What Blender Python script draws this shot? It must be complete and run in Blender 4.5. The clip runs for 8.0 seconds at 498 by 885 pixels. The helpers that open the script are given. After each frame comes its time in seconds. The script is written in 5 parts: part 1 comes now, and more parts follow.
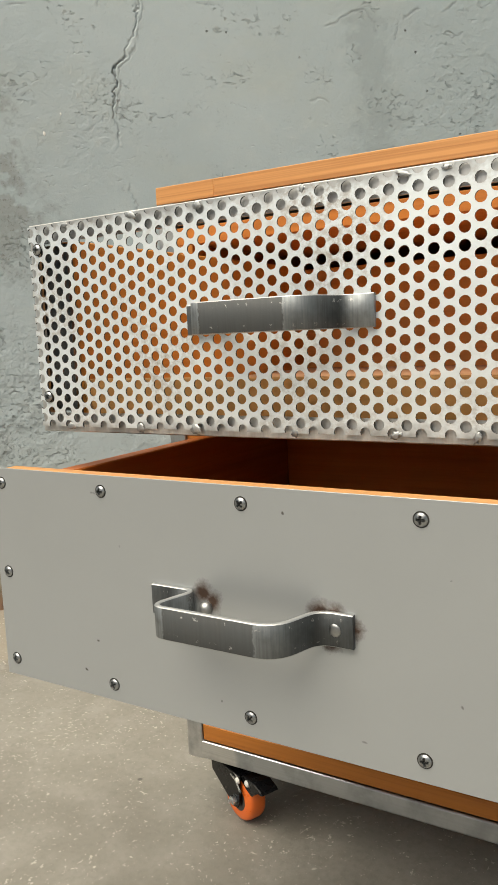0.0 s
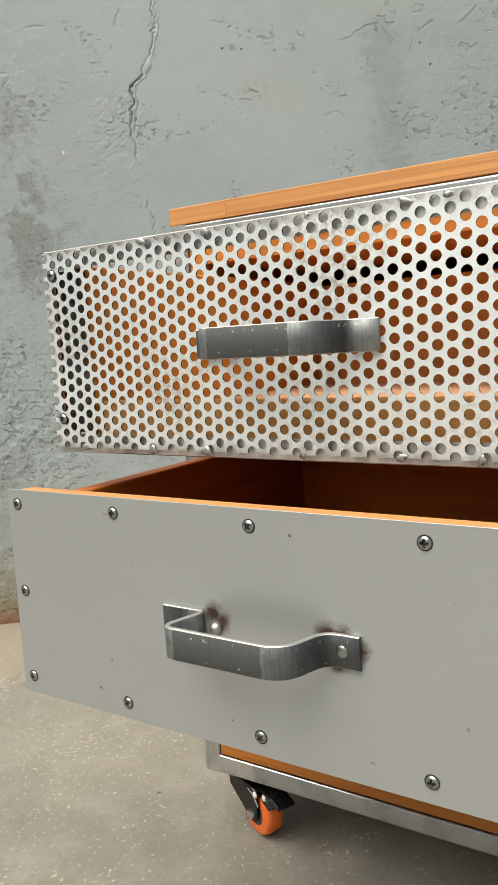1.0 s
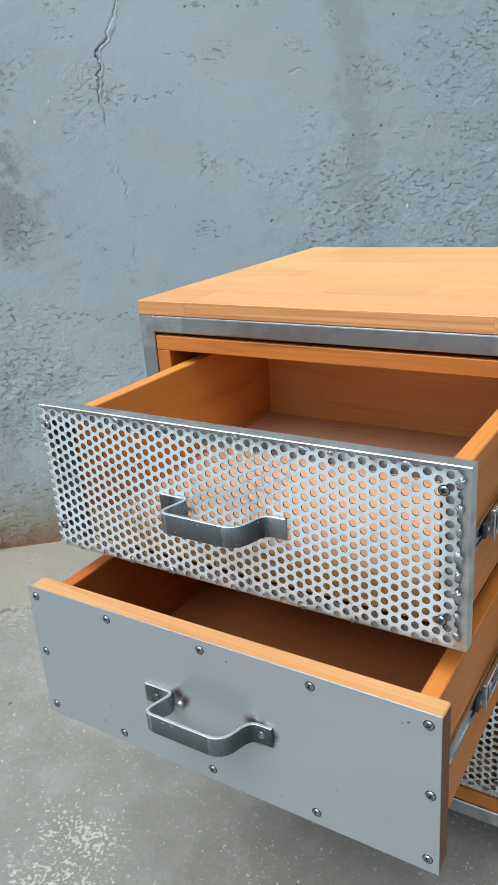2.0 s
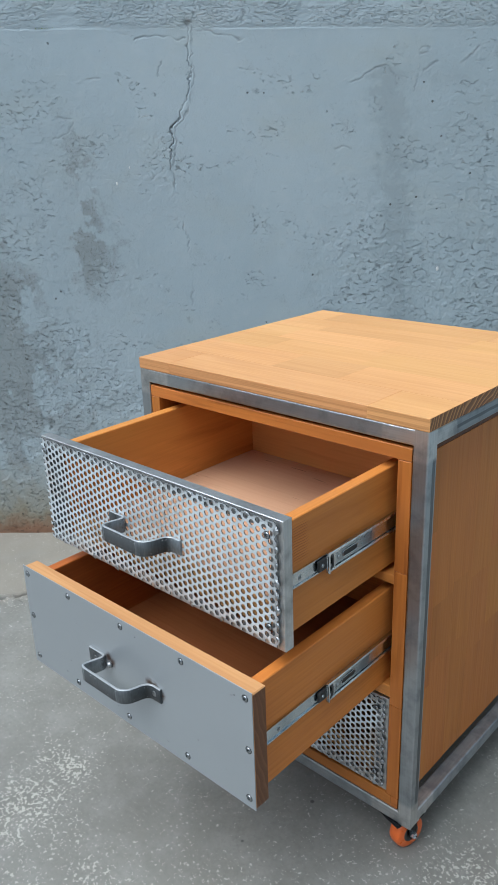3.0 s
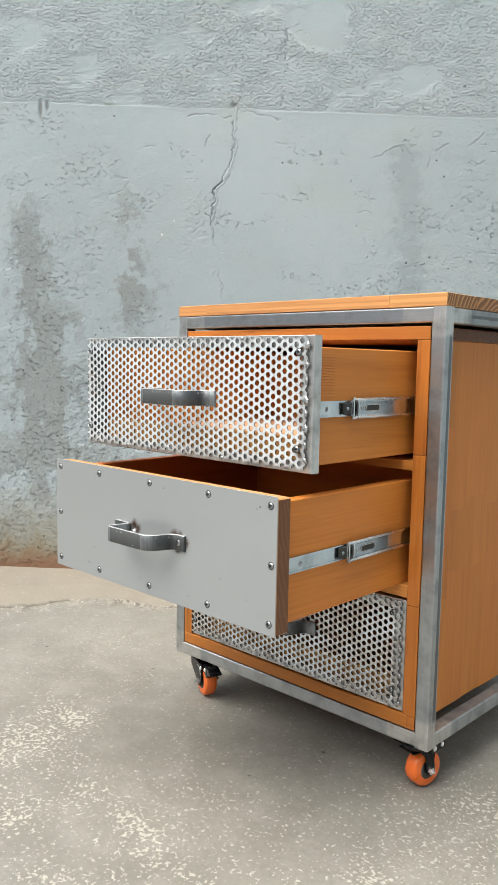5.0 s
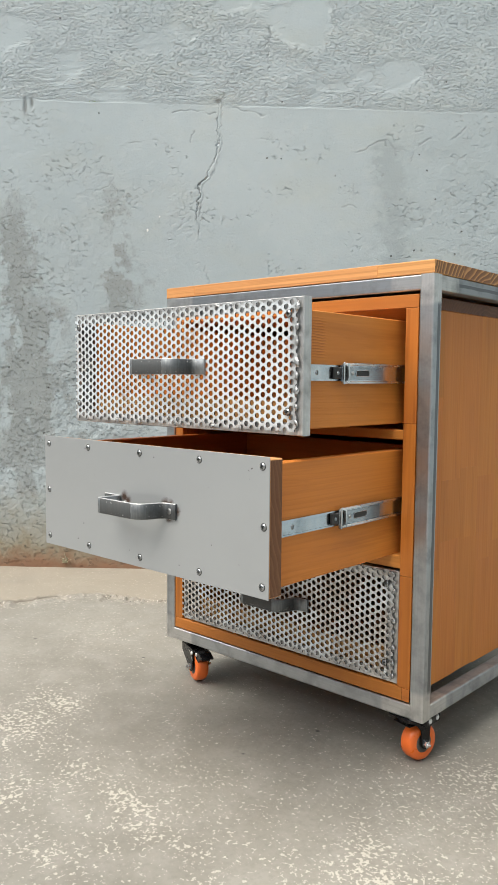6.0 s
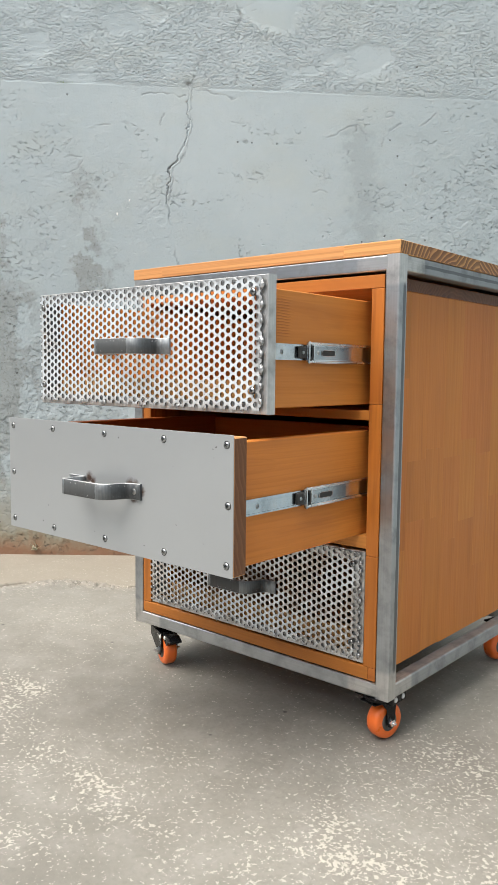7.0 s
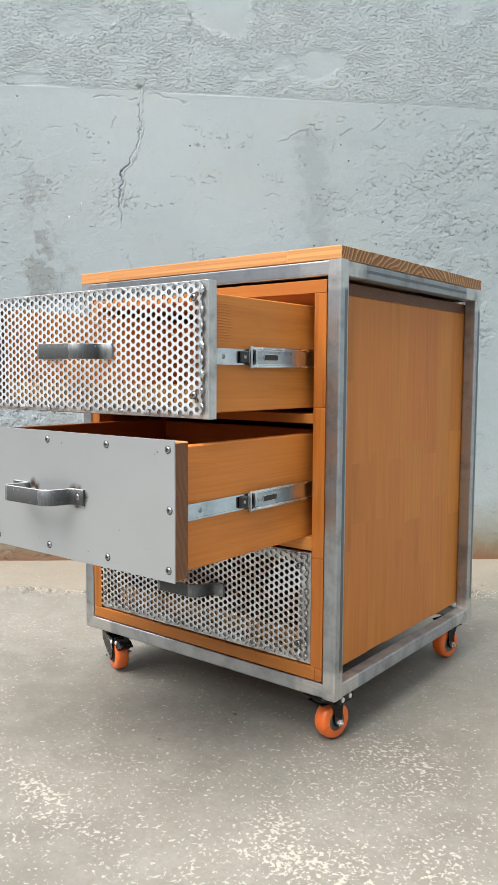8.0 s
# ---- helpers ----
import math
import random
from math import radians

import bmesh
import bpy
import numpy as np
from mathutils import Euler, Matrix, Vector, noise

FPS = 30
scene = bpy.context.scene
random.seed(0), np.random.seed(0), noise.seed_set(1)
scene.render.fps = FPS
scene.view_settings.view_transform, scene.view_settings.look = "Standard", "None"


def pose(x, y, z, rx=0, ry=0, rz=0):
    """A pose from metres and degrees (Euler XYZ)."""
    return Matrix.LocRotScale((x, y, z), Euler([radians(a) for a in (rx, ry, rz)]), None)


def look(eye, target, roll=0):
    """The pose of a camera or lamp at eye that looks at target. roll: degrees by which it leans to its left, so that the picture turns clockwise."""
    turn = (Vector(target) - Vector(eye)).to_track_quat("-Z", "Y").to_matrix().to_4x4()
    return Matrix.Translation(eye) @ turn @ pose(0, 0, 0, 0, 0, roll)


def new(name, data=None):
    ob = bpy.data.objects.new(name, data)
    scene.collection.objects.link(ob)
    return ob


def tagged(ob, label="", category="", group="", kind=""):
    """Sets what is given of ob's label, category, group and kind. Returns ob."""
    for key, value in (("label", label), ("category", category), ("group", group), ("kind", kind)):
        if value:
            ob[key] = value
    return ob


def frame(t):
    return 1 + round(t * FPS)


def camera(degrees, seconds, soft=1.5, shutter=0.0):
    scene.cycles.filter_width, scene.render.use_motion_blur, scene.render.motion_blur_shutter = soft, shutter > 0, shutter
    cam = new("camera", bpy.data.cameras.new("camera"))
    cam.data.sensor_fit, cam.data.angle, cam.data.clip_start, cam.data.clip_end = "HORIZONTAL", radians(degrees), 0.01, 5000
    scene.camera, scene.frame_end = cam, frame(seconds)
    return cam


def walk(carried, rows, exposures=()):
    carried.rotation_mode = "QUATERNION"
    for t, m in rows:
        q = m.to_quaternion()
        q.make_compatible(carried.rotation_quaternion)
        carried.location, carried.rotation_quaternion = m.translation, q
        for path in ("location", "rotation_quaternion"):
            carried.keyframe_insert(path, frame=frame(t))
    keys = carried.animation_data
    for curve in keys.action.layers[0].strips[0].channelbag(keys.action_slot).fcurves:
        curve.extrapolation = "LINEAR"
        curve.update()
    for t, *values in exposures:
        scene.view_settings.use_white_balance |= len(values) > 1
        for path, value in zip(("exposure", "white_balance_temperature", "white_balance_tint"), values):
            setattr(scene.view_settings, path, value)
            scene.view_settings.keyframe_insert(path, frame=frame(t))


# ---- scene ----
cam = camera(35.8, 8.0, soft=0.65)

PATH = [
    (0, (-0.026, -0.712, 0.582), (-1.056, 0.98, 0.308), -2.5),
    (0.5, (-0.013, -0.709, 0.585), (-1.044, 0.983, 0.315), -3.5),
    (0.8, (-0.013, -0.708, 0.588), (-1.06, 0.972, 0.306), -3.3),
    (1, (-0.013, -0.712, 0.593), (-1.095, 0.951, 0.341), -3.2),
    (1.2, (-0.011, -0.701, 0.609), (-1.073, 0.964, 0.321), -3.2),
    (2.3, (0.207, -0.823, 1.029), (-0.844, 0.677, 0.226), -3.7),
    (2.5, (0.284, -0.829, 1.057), (-0.825, 0.628, 0.251), -3.1),
    (2.7, (0.364, -0.822, 1.06), (-0.832, 0.597, 0.309), -2.7),
    (3, (0.46, -0.825, 1.06), (-0.825, 0.546, 0.375), -2.0),
    (3.2, (0.506, -0.828, 1.05), (-0.8, 0.546, 0.411), -1.2),
    (3.5, (0.541, -0.859, 1.034), (-0.756, 0.541, 0.436), -0.1),
    (3.8, (0.572, -0.917, 0.985), (-0.702, 0.543, 0.486), -1.0),
    (4, (0.587, -0.956, 0.933), (-0.708, 0.503, 0.49), -1.2),
    (4.2, (0.579, -0.972, 0.862), (-0.747, 0.472, 0.469), -1.8),
    (4.5, (0.564, -0.975, 0.764), (-0.804, 0.453, 0.46), -0.3),
    (4.7, (0.555, -0.976, 0.708), (-0.824, 0.452, 0.457), 0.9),
    (5.8, (0.557, -0.984, 0.578), (-0.792, 0.485, 0.421), 0.1),
    (6, (0.552, -0.983, 0.576), (-0.797, 0.485, 0.417), 0.5),
    (6.2, (0.55, -0.989, 0.569), (-0.796, 0.481, 0.397), 0.8),
    (6.5, (0.549, -0.986, 0.566), (-0.787, 0.492, 0.389), 0.8),
    (7, (0.561, -0.972, 0.561), (-0.739, 0.536, 0.379), 0.6),
    (7.2, (0.568, -0.968, 0.564), (-0.72, 0.552, 0.385), 0.6),
    (7.5, (0.578, -0.959, 0.563), (-0.687, 0.58, 0.382), 0.1),
    (8, (0.587, -0.958, 0.565), (-0.644, 0.609, 0.388), 0.3),
]
EXPOSURES = [
    (0.0, 0.65, 7250, 4), (0.5, 0.65, 7250, 4), (1.0, 0.68, 7100, 4), (1.2, 0.68, 7000, 4), (2.3, 0.54, 5350, 0), (2.5, 0.49, 5350, 0), (3.0, 0.40, 5400, 2),
    (3.5, 0.47, 5650, 2), (4.0, 0.66, 6000, 4), (4.5, 0.96, 6350, 5), (4.7, 1.02, 6400, 5), (5.8, 0.98, 6600, 6), (6.5, 0.96, 6480, 6), (7.0, 1.04, 6480, 7), (7.5, 1.02, 6430, 6), (8.0, 1.12, 6380, 7),
]
walk(cam, [(t, look(eye, target, roll)) for t, eye, target, roll in PATH], EXPOSURES)

# ---- light ----
SUN_ELEVATION, SUN_AZIMUTH = 61.0, 195.0          # degrees; azimuth clockwise from +y
sun_way = Vector((math.sin(radians(SUN_AZIMUTH)) * math.cos(radians(SUN_ELEVATION)),
                  math.cos(radians(SUN_AZIMUTH)) * math.cos(radians(SUN_ELEVATION)),
                  math.sin(radians(SUN_ELEVATION))))
world = bpy.data.worlds.new("sky")
scene.world = world
world.use_nodes = True
sky = world.node_tree.nodes.new("ShaderNodeTexSky")
sky.sky_type = "NISHITA"
sky.sun_disc = False
sky.sun_elevation = radians(SUN_ELEVATION)
sky.sun_rotation = radians(SUN_AZIMUTH)
sky.air_density, sky.dust_density, sky.ozone_density = 1.0, 6.0, 0.6
back = world.node_tree.nodes["Background"]
back.inputs["Strength"].default_value = 0.075
world.node_tree.links.new(sky.outputs["Color"], back.inputs["Color"])
sun_data = bpy.data.lights.new("sun", "SUN")
sun_data.energy, sun_data.angle, sun_data.color = 2.72, radians(58), (1.0, 0.96, 0.9)
sun = new("sun", sun_data)
sun.matrix_world = look(sun_way * 10, (0, 0, 0))

# ---- dimensions of the cabinet ----
W, D, TUBE = 0.567, 0.52, 0.023                    # steel frame: width, depth, square tube
Z0, Z1 = 0.075, 0.73                               # underside and top of the frame
BOARD = 0.021
ORIGIN = Vector((-W / 2, D / 2, 0))
WALL_N = Vector((-0.6454, 0.7638, 0))              # out of the wall's back
WALL_D = Vector((0.7638, 0.6454, 0))               # along the wall
WALL_AT = 1.1923


# ---- material helpers ----
def material(name):
    m = bpy.data.materials.new(name)
    m.use_nodes = True
    return m, m.node_tree, m.node_tree.nodes["Principled BSDF"]


def put(nt, socket, value):
    if isinstance(value, bpy.types.NodeSocket):
        nt.links.new(value, socket)
    elif isinstance(value, (tuple, list)) and len(value) == 3 and len(socket.default_value) == 4:
        socket.default_value = (*value, 1)
    else:
        socket.default_value = value


def node(nt, kind, values, out=0):
    n = nt.nodes.new(kind)
    for k, v in values.items():
        put(nt, n.inputs[k], v)
    return n.outputs[out]


def calc(nt, op, a, b=0.0, c=0.0):
    n = nt.nodes.new("ShaderNodeMath")
    n.operation = op
    for i, v in enumerate((a, b, c)):
        put(nt, n.inputs[i], v)
    return n.outputs[0]


def vcalc(nt, op, a, b=(0, 0, 0)):
    n = nt.nodes.new("ShaderNodeVectorMath")
    n.operation = op
    put(nt, n.inputs[0], a)
    put(nt, n.inputs[1], b)
    return n.outputs["Value"] if op in ("LENGTH", "DISTANCE", "DOT_PRODUCT") else n.outputs[0]


def noise_at(nt, co, scale, detail=4.0, rough=0.55, distortion=0.0):
    return node(nt, "ShaderNodeTexNoise", {"Vector": co, "Scale": scale, "Detail": detail, "Roughness": rough, "Distortion": distortion})


def ramp(nt, fac, *stops):
    n = nt.nodes.new("ShaderNodeValToRGB")
    els = n.color_ramp.elements
    while len(els) < len(stops):
        els.new(0.5)
    for e, (p, c) in zip(els, stops):
        e.position = p
        e.color = (c, c, c, 1) if isinstance(c, (int, float)) else (*c, 1)
    put(nt, n.inputs[0], fac)
    return n.outputs[0]


def mix(nt, fac, a, b, blend="MIX"):
    n = nt.nodes.new("ShaderNodeMix")
    n.data_type, n.blend_type = "RGBA", blend
    put(nt, n.inputs[0], fac)
    put(nt, n.inputs[6], a)
    put(nt, n.inputs[7], b)
    return n.outputs[2]


def bump(nt, height, strength, distance):
    return node(nt, "ShaderNodeBump", {"Height": height, "Strength": strength, "Distance": distance})


def coords(nt, which="Object"):
    return nt.nodes.new("ShaderNodeTexCoord").outputs[which]


def scaled(nt, co, v):
    return vcalc(nt, "MULTIPLY", co, v)


def attribute(nt, name):
    n = nt.nodes.new("ShaderNodeAttribute")
    n.attribute_name = name
    return n.outputs["Fac"]


# ---- materials ----
def wood(name, axis, light=(0.58, 0.220, 0.032), dark=(0.20, 0.046, 0.007), rings=0.0062, gloss=0.36, vary=0.16, grain=0.22, sawn=False, edge=False, veins=0.34, end_dark=(0.085, 0.032, 0.013), end_light=(0.30, 0.125, 0.045), flecks=False):
    """Varnished softwood with year rings round a pith that lies along the axis (0, 1 or 2)."""
    m, nt, b = material(name)
    co = coords(nt)
    rand = nt.nodes.new("ShaderNodeObjectInfo").outputs["Random"]
    along = [0, 0, 0]
    along[axis] = 1
    cross = [1 - a for a in along]
    shift = node(nt, "ShaderNodeCombineXYZ", {"X": calc(nt, "MULTIPLY", rand, 3.7), "Y": calc(nt, "MULTIPLY", rand, 9.1), "Z": calc(nt, "MULTIPLY", rand, 5.3)})
    slow = scaled(nt, vcalc(nt, "ADD", co, shift), tuple(0.9 if a else 7.0 for a in along))
    warp = node(nt, "ShaderNodeTexNoise", {"Vector": slow, "Scale": 1.6, "Detail": 2.0}, 1)
    warp = scaled(nt, vcalc(nt, "SUBTRACT", warp, (0.5, 0.5, 0.5)), (0.05, 0.05, 0.05))
    pith = node(nt, "ShaderNodeCombineXYZ", {"X": calc(nt, "MULTIPLY_ADD", rand, 0.24, 0.10), "Y": calc(nt, "MULTIPLY_ADD", calc(nt, "FRACT", calc(nt, "MULTIPLY", rand, 7.3)), 0.22, -0.36),
                                         "Z": calc(nt, "MULTIPLY_ADD", calc(nt, "FRACT", calc(nt, "MULTIPLY", rand, 13.7)), 0.10, -0.68)})
    r = vcalc(nt, "LENGTH", scaled(nt, vcalc(nt, "ADD", vcalc(nt, "ADD", co, warp), pith), tuple(cross)))
    ring = calc(nt, "FRACT", calc(nt, "DIVIDE", r, rings))
    late = ramp(nt, ring, (0.0, 0.0), (0.62, 0.22), (0.86, 0.85), (0.97, 0.12))
    fibre = noise_at(nt, scaled(nt, co, tuple(5.0 if a else 260.0 for a in along)), 1.0, 3.0)
    patch = noise_at(nt, scaled(nt, vcalc(nt, "ADD", co, shift), tuple(2.0 if a else 9.0 for a in along)), 1.0, 3.0)
    turn = nt.nodes.new("ShaderNodeSeparateXYZ")
    put(nt, turn.inputs[0], coords(nt, "Normal"))
    end = ramp(nt, calc(nt, "ABSOLUTE", turn.outputs[axis]), (0.75, 0.0), (0.92, 1.0))
    base = mix(nt, calc(nt, "MULTIPLY", late, ramp(nt, patch, (0.30, 0.15 * grain), (0.70, grain))), light, dark)
    cut = mix(nt, ramp(nt, ring, (0.0, 0.0), (0.16, 0.15), (0.42, 0.85), (0.92, 1.0), (1.0, 0.1)), end_light, end_dark)
    base = mix(nt, ramp(nt, fibre, (0.40, 0.0), (0.78, 0.22)), base, dark)
    base = mix(nt, ramp(nt, patch, (0.34, 0.62), (0.60, 0.0)), base, tuple(0.5 * a + 0.5 * b for a, b in zip(light, dark)))
    vein = noise_at(nt, scaled(nt, vcalc(nt, "ADD", co, shift), tuple(3.0 if a else 42.0 for a in along)), 1.0, 4.0, 0.6, 0.7)
    base = mix(nt, ramp(nt, vein, (0.53, 0.0), (0.72, veins)), base, dark)
    if edge:
        # the narrow faces show the year rings as close brown lines
        lines = noise_at(nt, scaled(nt, vcalc(nt, "ADD", co, shift), tuple(2.2 if a else 230.0 for a in along)), 1.0, 4.0, 0.65, 0.4)
        lines = calc(nt, "MULTIPLY", ramp(nt, lines, (0.38, 0.0), (0.62, 0.65)), ramp(nt, calc(nt, "ABSOLUTE", turn.outputs[1]), (0.7, 0.0), (0.9, 1.0)))
        base = mix(nt, lines, base, (0.34, 0.15, 0.055))
    if flecks:
        # short dark open pores that run along the board
        pore = noise_at(nt, scaled(nt, co, tuple(16.0 if a else 190.0 for a in along)), 1.0, 2.0, 0.5)
        base = mix(nt, calc(nt, "MULTIPLY", ramp(nt, pore, (0.69, 0.0), (0.73, 0.8)), ramp(nt, patch, (0.42, 0.0), (0.56, 1.0))), base, tuple(0.35 * c for c in dark))
    base = mix(nt, calc(nt, "MULTIPLY", end, 0.88), base, cut)
    hsv = node(nt, "ShaderNodeHueSaturation", {"Hue": calc(nt, "MULTIPLY_ADD", rand, 0.008, 0.496), "Saturation": 1.0,
                                               "Value": calc(nt, "MULTIPLY_ADD", calc(nt, "FRACT", calc(nt, "MULTIPLY", rand, 17.1)), vary, 1.0 - vary / 2), "Color": base})
    put(nt, b.inputs["Base Color"], hsv)
    put(nt, b.inputs["Roughness"], calc(nt, "MULTIPLY_ADD", fibre, 0.22, gloss))
    put(nt, b.inputs["Coat Weight"], 0.05)
    put(nt, b.inputs["Coat Roughness"], 0.30)
    put(nt, b.inputs["Specular IOR Level"], 0.26)
    relief = calc(nt, "ADD", fibre, calc(nt, "MULTIPLY", late, 0.5))
    if sawn:
        at = nt.nodes.new("ShaderNodeSeparateXYZ")
        put(nt, at.inputs[0], vcalc(nt, "ADD", co, scaled(nt, vcalc(nt, "SUBTRACT", node(nt, "ShaderNodeTexNoise", {"Vector": co, "Scale": 60.0}, 1), (0.5, 0.5, 0.5)), (0.0, 0.010, 0.003))))
        wave = calc(nt, "SINE", calc(nt, "MULTIPLY", at.outputs[2], 1750.0))
        zone = ramp(nt, calc(nt, "MULTIPLY_ADD", at.outputs[1], 4.0, 1.2), (0.29, 0.0), (0.31, 1.0), (0.49, 1.0), (0.54, 0.0))
        zone = calc(nt, "MULTIPLY", zone, ramp(nt, at.outputs[2], (0.600, 0.15), (0.612, 1.0), (0.655, 1.0), (0.662, 0.0)))
        marks = calc(nt, "MULTIPLY", wave, zone)
        relief = calc(nt, "ADD", relief, calc(nt, "MULTIPLY", marks, 0.9))
        put(nt, b.inputs["Base Color"], mix(nt, ramp(nt, marks, (0.3, 0.0), (0.9, 0.6)), hsv, dark))
    put(nt, b.inputs["Normal"], bump(nt, relief, 0.22, 0.0006))
    return m


def steel(name, axis=2, base=0.46, ground=0.62, gloss=0.36, ends=0.0, tint=(0.95, 1.0, 1.05), stripe=None):
    """Bare steel, brushed along the axis; with ends > 0 that share at either end is ground bright, the rest keeps its mill scale."""
    m, nt, b = material(name)
    co = coords(nt)
    along = tuple(4.0 if i == axis else 420.0 for i in range(3))
    streak = noise_at(nt, scaled(nt, co, along), 1.0, 3.0)
    blotch = noise_at(nt, co, 26.0, 5.0, 0.6)
    grime = noise_at(nt, co, 7.0, 4.0, 0.6, 0.6)
    low = tuple(base * t for t in tint)
    high = tuple(min(1.0, ground * t) for t in (1.0, 1.0, 0.99))
    if ends > 0:
        g = nt.nodes.new("ShaderNodeSeparateXYZ")
        put(nt, g.inputs[0], coords(nt, "Generated"))
        edge = calc(nt, "ABSOLUTE", calc(nt, "SUBTRACT", g.outputs[axis], 0.5))
        edge = calc(nt, "ADD", edge, calc(nt, "MULTIPLY", calc(nt, "SUBTRACT", blotch, 0.5), 0.03))
        worn = ramp(nt, edge, (0.5 - ends - 0.01, 0.0), (0.5 - ends, 1.0))
    else:
        worn = ramp(nt, grime, (0.40, 0.0), (0.62, 1.0))
    col = mix(nt, worn, low, high)
    if stripe:
        k, lo, hi = stripe
        band = ramp(nt, calc(nt, "ADD", g.outputs[k], calc(nt, "MULTIPLY", calc(nt, "SUBTRACT", blotch, 0.5), 0.10)), (lo - 0.04, 0.0), (lo, 1.0), (hi, 1.0), (hi + 0.04, 0.0))
        col = mix(nt, calc(nt, "MULTIPLY", band, calc(nt, "SUBTRACT", 1.0, worn)), col, (0.15, 0.16, 0.175))
    col = mix(nt, ramp(nt, blotch, (0.47, 0.0), (0.69, 0.62)), col, tuple(0.45 * t for t in low))
    col = mix(nt, ramp(nt, streak, (0.4, 0.0), (0.8, 0.30)), col, tuple(0.6 * t for t in low))
    put(nt, b.inputs["Base Color"], col)
    put(nt, b.inputs["Metallic"], 1.0)
    put(nt, b.inputs["Roughness"], calc(nt, "MULTIPLY_ADD", blotch, 0.25, gloss - 0.08))
    put(nt, b.inputs["Normal"], bump(nt, calc(nt, "ADD", streak, blotch), 0.12, 0.0004))
    return m


def plain(name, colour, rough, metal=0.0, vary=0.2, scale=60.0, relief=0.0003, shine=0.5):
    m, nt, b = material(name)
    co = coords(nt)
    f = noise_at(nt, co, scale, 5.0, 0.6)
    g = noise_at(nt, co, scale * 0.14, 3.0)
    col = mix(nt, ramp(nt, f, (0.35, vary), (0.7, 0.0)), colour, tuple(0.5 * c for c in colour))
    col = mix(nt, ramp(nt, g, (0.4, vary), (0.65, 0.0)), col, tuple(0.7 * c for c in colour))
    put(nt, b.inputs["Base Color"], col)
    put(nt, b.inputs["Metallic"], metal)
    put(nt, b.inputs["Roughness"], calc(nt, "MULTIPLY_ADD", f, 0.2, rough - 0.1))
    put(nt, b.inputs["Specular IOR Level"], shine)
    put(nt, b.inputs["Normal"], bump(nt, f, 0.2, relief))
    return m


def grey_paint(name):
    """Semi-gloss grey paint, scorched round the handle's feet, with specks and scratches."""
    m, nt, b = material(name)
    co = coords(nt)
    cloud = noise_at(nt, co, 9.0, 4.0)
    fine = noise_at(nt, co, 300.0, 3.0)
    ragged = noise_at(nt, co, 130.0, 4.0, 0.7)
    col = mix(nt, cloud, (0.322, 0.340, 0.356), (0.362, 0.381, 0.397))
    scorch = 0.0
    for x, z, r in ((-0.3215, 0.4090, 0.011), (-0.3140, 0.4040, 0.010), (-0.2335, 0.4085, 0.0115), (-0.2235, 0.4095, 0.009), (-0.2095, 0.401, 0.0085), (-0.226, 0.3905, 0.0085)):
        d = vcalc(nt, "DISTANCE", scaled(nt, co, (1, 0, 1)), (x, 0, z))
        d = calc(nt, "ADD", d, calc(nt, "MULTIPLY", calc(nt, "SUBTRACT", ragged, 0.5), 0.012))
        scorch = calc(nt, "MAXIMUM", scorch, ramp(nt, calc(nt, "DIVIDE", d, r), (0.25, 0.92), (0.95, 0.0)))
    col = mix(nt, scorch, col, mix(nt, ragged, (0.008, 0.005, 0.004), (0.11, 0.042, 0.014)))
    cell = nt.nodes.new("ShaderNodeTexVoronoi")
    put(nt, cell.inputs["Vector"], vcalc(nt, "ADD", co, scaled(nt, node(nt, "ShaderNodeTexNoise", {"Vector": co, "Scale": 70.0}, 1), (0.012, 0.012, 0.012))))
    put(nt, cell.inputs["Scale"], 38.0)
    speck = ramp(nt, cell.outputs["Distance"], (0.040, 0.9), (0.070, 0.0))
    some = ramp(nt, noise_at(nt, co, 14.0, 1.0), (0.46, 0.0), (0.49, 1.0))
    col = mix(nt, calc(nt, "MULTIPLY", speck, some), col, (0.06, 0.055, 0.05))
    put(nt, b.inputs["Base Color"], col)
    put(nt, b.inputs["Metallic"], 0.4)
    put(nt, b.inputs["Roughness"], calc(nt, "MULTIPLY_ADD", cloud, 0.12, 0.30))
    put(nt, b.inputs["Normal"], bump(nt, calc(nt, "ADD", fine, cloud), 0.08, 0.0005))
    return m


